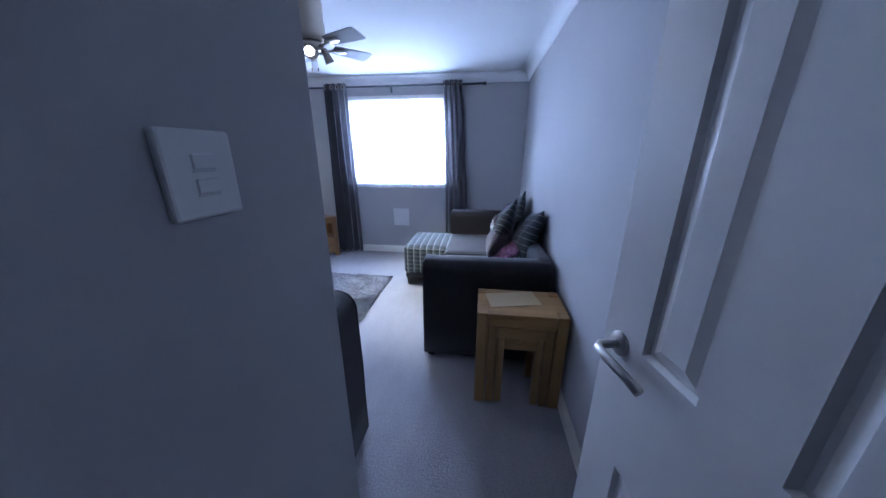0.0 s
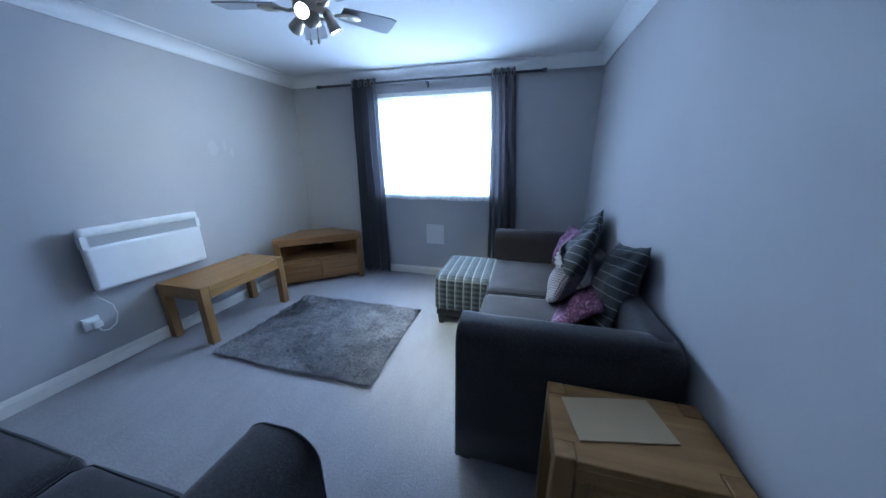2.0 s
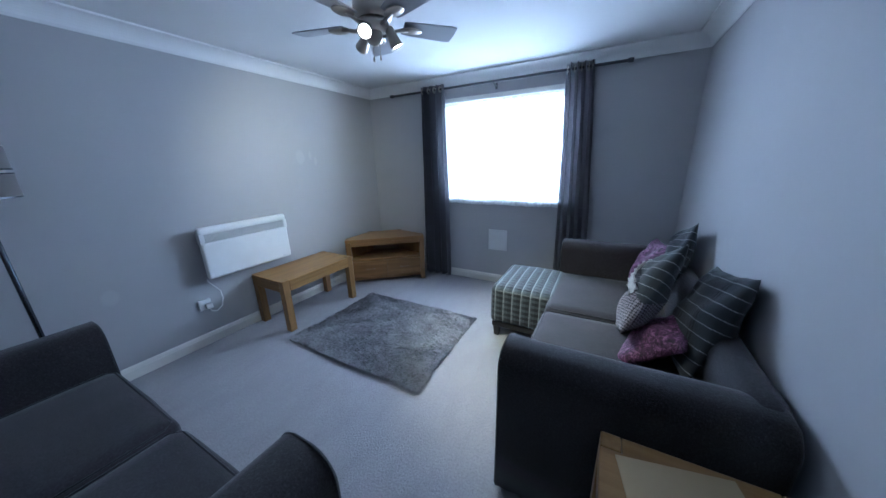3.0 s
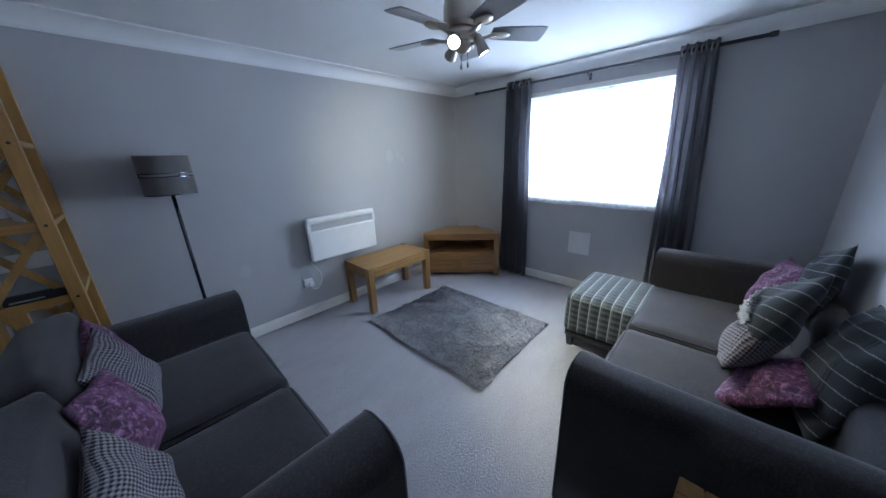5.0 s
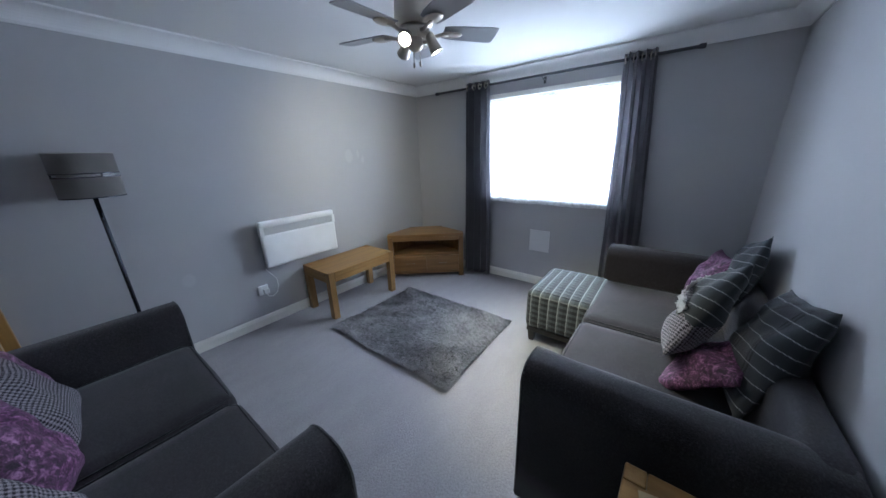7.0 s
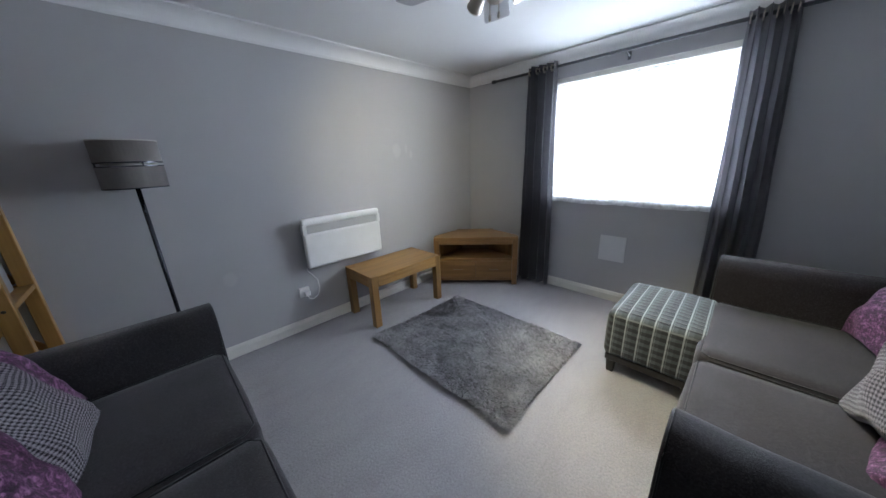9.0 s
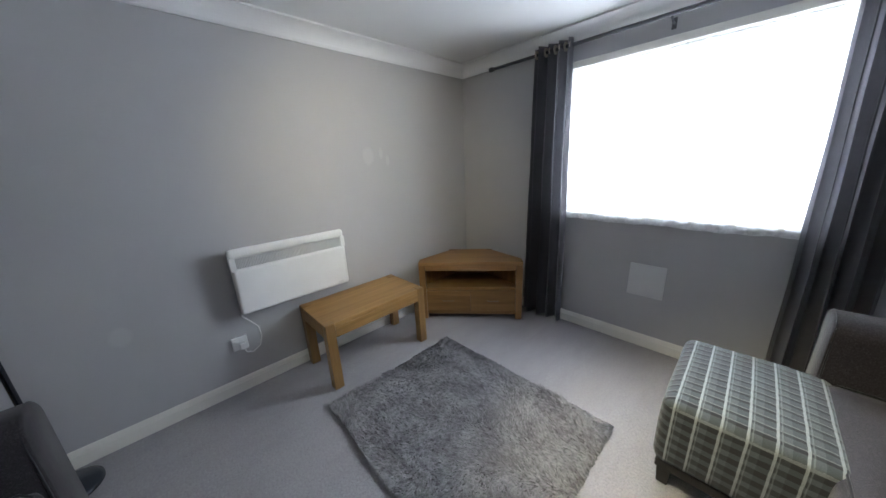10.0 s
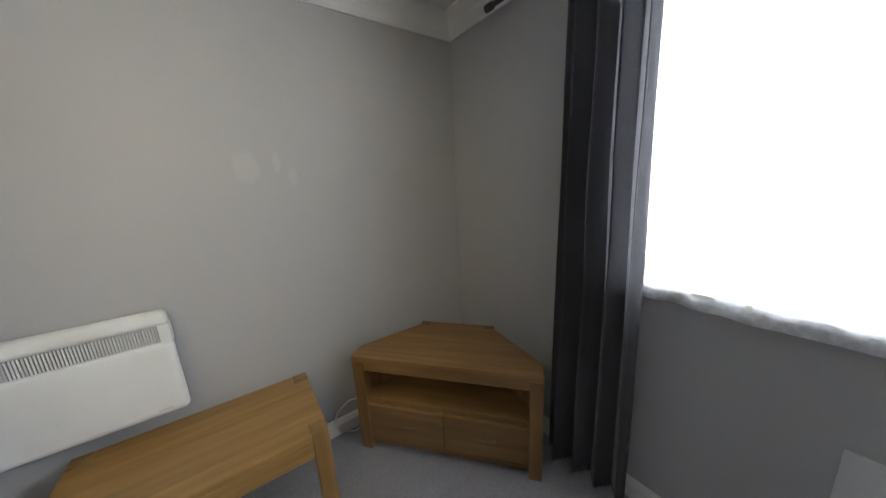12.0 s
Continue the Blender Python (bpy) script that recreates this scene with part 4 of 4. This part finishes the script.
# ---- ceiling fan ----
BLADE_Z = 2.075
fan = thing("ceiling_fan", (FAN.x, FAN.y, 0), "silver five-blade ceiling fan with three lit spots", "ceiling fan")
part("canopy", lathe([(0.0, CEIL), (0.088, CEIL), (0.090, CEIL - 0.02), (0.086, CEIL - 0.10), (0.092, CEIL - 0.12), (0.094, BLADE_Z + 0.05), (0.085, BLADE_Z + 0.02), (0.0, BLADE_Z + 0.018)], 40), M_NICKEL, fan, smooth=True)
part("motor_ring", lathe([(0.0, BLADE_Z + 0.02), (0.07, BLADE_Z + 0.018), (0.075, BLADE_Z - 0.01), (0.055, BLADE_Z - 0.03), (0.0, BLADE_Z - 0.032)], 36), M_NICKEL, fan, smooth=True)
part("light_stem", lathe([(0.0, BLADE_Z - 0.01), (0.040, BLADE_Z - 0.01), (0.040, BLADE_Z - 0.055), (0.034, BLADE_Z - 0.072), (0.014, BLADE_Z - 0.085), (0.0, BLADE_Z - 0.088)], 30), M_NICKEL, fan, smooth=True)
R = 0.417
for k in range(5):
    m = pose(0, 0, BLADE_Z, 0, 0, 50.8 + 72 * k)
    arm = tube([(0.06, 0, -0.01), (0.10, 0, -0.016), (0.14, 0, -0.006), (0.17, 0, -0.003)], 0.009, 8)
    join(arm, moved(lathe([(0.0, -0.004), (0.040, -0.004), (0.044, 0.0), (0.0, 0.001)], 24), pose(0.185, 0, -0.004) @ Matrix.Diagonal((1.3, 0.9, 1, 1))))
    part("blade_bracket", moved(arm, m), M_NICKEL, fan, "nickel blade bracket", smooth=True)
    out = [(0.145, -0.045), (0.19, -0.053), (R - 0.03, -0.064), (R, -0.058), (R + 0.004, 0.0), (R, 0.058), (R - 0.03, 0.064), (0.19, 0.053), (0.145, 0.045)]
    part("blade", moved(prism(out, 0.001, 0.007, 0.0015), m @ pose(0, 0, 0, -11)), M_BLADE, fan, "flat silver fan blade")
for turn, aim, watts, cone in SPOTS:
    c, s_ = math.cos(radians(turn)), math.sin(radians(turn))
    neck = Vector((0.03 * c, 0.03 * s_, BLADE_Z - 0.045))
    pivot = Vector((0.085 * c, 0.085 * s_, BLADE_Z - 0.045))
    part("spot_arm", tube([neck, pivot], 0.007, 8), M_NICKEL, fan, smooth=True)
    m = look(pivot, Vector(aim) - FAN)
    head = lathe([(0.0, 0.040), (0.016, 0.040), (0.022, 0.030), (0.024, 0.0), (0.031, -0.045), (0.033, -0.052), (0.028, -0.050), (0.020, -0.020), (0.0, -0.018)], 28)
    hd = part("spot_head", moved(head, m), M_NICKEL, fan, "nickel spotlight head", smooth=True)
    part("bulb", moved(lathe([(0.0, -0.048), (0.018, -0.047), (0.026, -0.043), (0.024, -0.030), (0.0, -0.025)], 24), m), M_BULB, hd, "lit warm bulb", smooth=True)
    ld = bpy.data.lights.new("spot_light", "SPOT")
    ld.energy, ld.color, ld.spot_size, ld.spot_blend, ld.shadow_soft_size = watts, (1.0, 0.88, 0.56), radians(cone), 1.0, 0.03
    lo = new("spot_light", ld)
    lo.matrix_world = Matrix.Translation(FAN) @ m @ Matrix.Translation((0, 0, -0.056))
for x in (-0.02, 0.022):
    part("pull_chain", tube([(x, 0.01, BLADE_Z - 0.08), (x, 0.01, BLADE_Z - 0.125)], 0.0015, 6), M_NICKEL, fan)
    part("chain_knob", moved(lathe([(0.0, 0.0), (0.005, -0.004), (0.006, -0.022), (0.0, -0.028)], 12), pose(x, 0.01, BLADE_Z - 0.125)), M_NICKEL, fan, "small pull knob")


# ---- floor lamp ----
lamp = thing("floor_lamp", (-1.655, 2.43, 0), "tall dark floor lamp with two-tier taupe shade", "lamp")
part("base", lathe([(0.0, 0.0), (0.125, 0.0), (0.125, 0.012), (0.11, 0.02), (0.015, 0.028), (0.0, 0.03)], 36), M_LAMPROD, lamp, smooth=True)
part("rod", tube([(0, 0, 0.02), (0, 0, 1.462)], 0.011, 14), M_LAMPROD, lamp, smooth=True)
for z0, z1 in ((1.324, 1.437), (1.457, 1.567)):
    r = 0.136
    part("shade_tier", lathe([(r - 0.004, z0), (r, z0), (r, z1), (r - 0.004, z1), (r - 0.004, z0)][:4], 48), M_SHADE, lamp, "taupe fabric drum tier", smooth=False)
part("shade_band", lathe([(0.110, 1.362), (0.112, 1.362), (0.112, 1.532), (0.110, 1.532)], 48), M_SHADE_IN, lamp, "pale inner liner between tiers")
for k in range(3):
    c_, s_ = math.cos(0.4 + k * 2.094), math.sin(0.4 + k * 2.094)
    part("shade_clip", tube([(0.132 * c_, 0.132 * s_, 1.422), (0.132 * c_, 0.132 * s_, 1.472)], 0.004, 6), M_LAMPROD, lamp, "short dark clip")
for z in (1.324, 1.437, 1.457, 1.567):
    part("shade_rim", lathe([(0.133, z - 0.003), (0.1375, z - 0.003), (0.1375, z + 0.003), (0.133, z + 0.003), (0.133, z - 0.003)], 48), M_SHADE_IN if z > 1.5 else M_LAMPROD, lamp, "thin shade rim")
part("shade_carrier", tube([(-0.133, 0, 1.462), (0.133, 0, 1.462)], 0.004, 6), M_LAMPROD, lamp)


# ---- bookcase with crossed sides ----
case = thing("bookcase", (-1.60, 1.77, 0), "tall waxed pine bookcase with crossed side braces", "bookcase")
CX, CY, CH = 0.215, 0.17, 2.06
SH = (0.08, 0.46, 0.86, 1.245, 1.63, 2.03)
for sx in (-1, 1):
    for sy in (-1, 1):
        x, y = sx * (CX - 0.02), sy * (CY - 0.028)
        part("post", box(x - 0.02, x + 0.02, y - 0.028, y + 0.028, 0, CH, 0.003), M_PINE, case)
    for z0, z1 in zip(SH, SH[1:]):
        for d in (-1, 1):
            y0_, y1_ = -CY + 0.056, CY - 0.056
            za, zb = (z0 + 0.03, z1 - 0.03) if d > 0 else (z1 - 0.03, z0 + 0.03)
            n_ = Vector((0, y1_ - y0_, zb - za)).normalized()
            w_ = Vector((0, -n_.z, n_.y)) * 0.016
            bm = bmesh.new()
            x = sx * (CX - 0.02) + d * 0.0055
            for xx in (x - 0.005, x + 0.005):
                for p in ((y0_, za), (y1_, zb)):
                    for q in (-1, 1):
                        bm.verts.new((xx, p[0] + q * w_.y, p[1] + q * w_.z))
            bm.verts.ensure_lookup_table()
            bmesh.ops.convex_hull(bm, input=bm.verts)
            part("brace", bm, M_PINE, case, "slim crossed brace")
    for z in SH:
        part("side_rail", box(sx * (CX - 0.02) - 0.014, sx * (CX - 0.02) + 0.014, -CY + 0.056, CY - 0.056, z - 0.028, z + 0.016, 0.002), M_PINE_Y, case)
        for sy in (-1, 1):
            part("dowel", moved(lathe([(0.0, 0.0), (0.007, 0.0), (0.007, 0.003), (0.0, 0.003)], 12), pose(sx * CX, sy * (CY - 0.028), z, 0, sx * 90)), M_DARKWOOD, case, "dark dowel head")
for z in SH:
    part("shelf", box(-CX + 0.041, CX - 0.041, -CY + 0.003, CY - 0.003, z - 0.012, z + 0.014, 0.002), M_PINE_Y, case)

card = thing("folded_card", (-1.545, 1.80, 1.26), "white folded card standing on pine shelf", "card", rz=25)
b = moved(box(-0.06, 0.06, -0.0015, 0.0015, 0, 0.12), pose(0, 0.02, 0, 14))
join(b, moved(box(-0.06, 0.06, -0.0015, 0.0015, 0, 0.12), pose(0, 0.079, 0, -14)))
part("card_leaf", b, M_PLASTIC, card)
carton = thing("storage_box", (-1.575, 1.79, 0.875), "grey card box with white lid on shelf", "box")
part("carton", box(-0.13, 0.13, -0.10, 0.10, 0, 0.16, 0.004), M_GREYBOX, carton)
part("lid", box(-0.134, 0.134, -0.104, 0.104, 0.161, 0.20, 0.004), M_PLASTIC, carton, "white lid")
gadget = thing("games_console", (-1.420, 1.79, 0.875), "flat black plastic device lying on shelf", "console")
part("case_body", box(-0.02, 0.02, -0.11, 0.11, 0, 0.045, 0.005, 2), M_BLACK, gadget)
part("trim_strip", box(0.0202, 0.022, -0.09, 0.02, 0.012, 0.02), M_STEEL, gadget, "bright trim strip")


# ---- door, handle, switch ----
HINGE, FREE = Vector((1.535, 1.27)), Vector((1.388, 2.072))
DW = (FREE - HINGE).length
door = tagged(new("door_1"), "white panelled door standing open against the wall", kind="structure")
door.matrix_world = pose(HINGE.x, HINGE.y, 0, 0, 0, math.degrees(math.atan2(FREE.y - HINGE.y, FREE.x - HINGE.x)))
T = 0.035
PAN_X = [(DW - 0.235, DW - 0.115), (DW - 0.470, DW - 0.350), (0.115, 0.235)]
PAN_Z = [(0.22, 0.74), (1.03, 1.84)]
xs = sorted({0.0, DW, *[v for p in PAN_X for v in p]})
zs = sorted({0.008, 1.99, *[v for p in PAN_Z for v in p]})
bm = bmesh.new()
for i in range(len(xs) - 1):
    for j in range(len(zs) - 1):
        mid = ((xs[i] + xs[i + 1]) / 2, (zs[j] + zs[j + 1]) / 2)
        hole = any(a < mid[0] < b_ for a, b_ in PAN_X) and any(a < mid[1] < b_ for a, b_ in PAN_Z)
        if not hole:
            box(xs[i], xs[i + 1], -T / 2, T / 2, zs[j], zs[j + 1], bm=bm)
part("door_frame_rails", bm, M_DOOR, door, "white stiles and rails")
for a, b_ in PAN_X:
    for c_, d_ in PAN_Z:
        pan = bmesh.new()
        for side in (1, -1):
            loops = []
            for inset, depth in ((0.0, T / 2), (0.008, T / 2 - 0.010), (0.016, T / 2 - 0.010), (0.034, T / 2 - 0.003)):
                loops.append([pan.verts.new((x, side * depth, z)) for x, z in ((a + inset, c_ + inset), (b_ - inset, c_ + inset), (b_ - inset, d_ - inset), (a + inset, d_ - inset))])
            for p, q in zip(loops, loops[1:]):
                for k in range(4):
                    pan.faces.new((p[k], p[(k + 1) % 4], q[(k + 1) % 4], q[k]))
            pan.faces.new(loops[-1])
        part("door_panel", pan, M_DOOR, door, "raised moulded panel")
hx = DW - 0.055
for side in (1, -1):
    hd = part("door_handle", moved(lathe([(0.0, 0.0), (0.026, 0.0), (0.026, 0.006), (0.012, 0.010), (0.0, 0.011)], 28), pose(hx, side * T / 2, 1.015, -90 * side)), M_STEEL, door, "brushed steel round rose", smooth=True)
    lever = tube([(hx, side * (T / 2 + 0.006), 1.015), (hx, side * (T / 2 + 0.045), 1.015), (hx - 0.012, side * (T / 2 + 0.056), 1.015), (hx - 0.05, side * (T / 2 + 0.058), 1.017), (hx - 0.09, side * (T / 2 + 0.052), 1.013), (hx - 0.125, side * (T / 2 + 0.046), 1.005)], 0.0095, 12)
    part("lever", lever, M_STEEL, hd, "curved steel lever", smooth=True)
for x0, x1 in ((0.82, 0.845), (1.548, 1.56)):
    setting("trim_jamb", box(x0, x1, 1.07, 1.19, 0, 2.03), M_TRIM, "white door lining")
switch = thing("light_switch", (0.81, 1.69, 1.378), "white plastic light switch on partition wall", "switch")
part("plate", box(0.0, 0.009, -0.037, 0.037, -0.040, 0.040, 0.003, 2), M_PLASTIC, switch)
for z in (-0.010, 0.012):
    part("rocker", box(0.009, 0.0115, -0.012, 0.012, z - 0.007, z + 0.007, 0.001), M_PLASTIC, switch)
    # Grey strip laid on the plate to draw the tilted rocker's shadow line.
    part("rocker_shadow_strip", box(0.009, 0.0098, -0.012, 0.012, z - 0.0095, z - 0.0075), M_GRILLE, switch, "thin grey strip standing in for rocker's shadow")
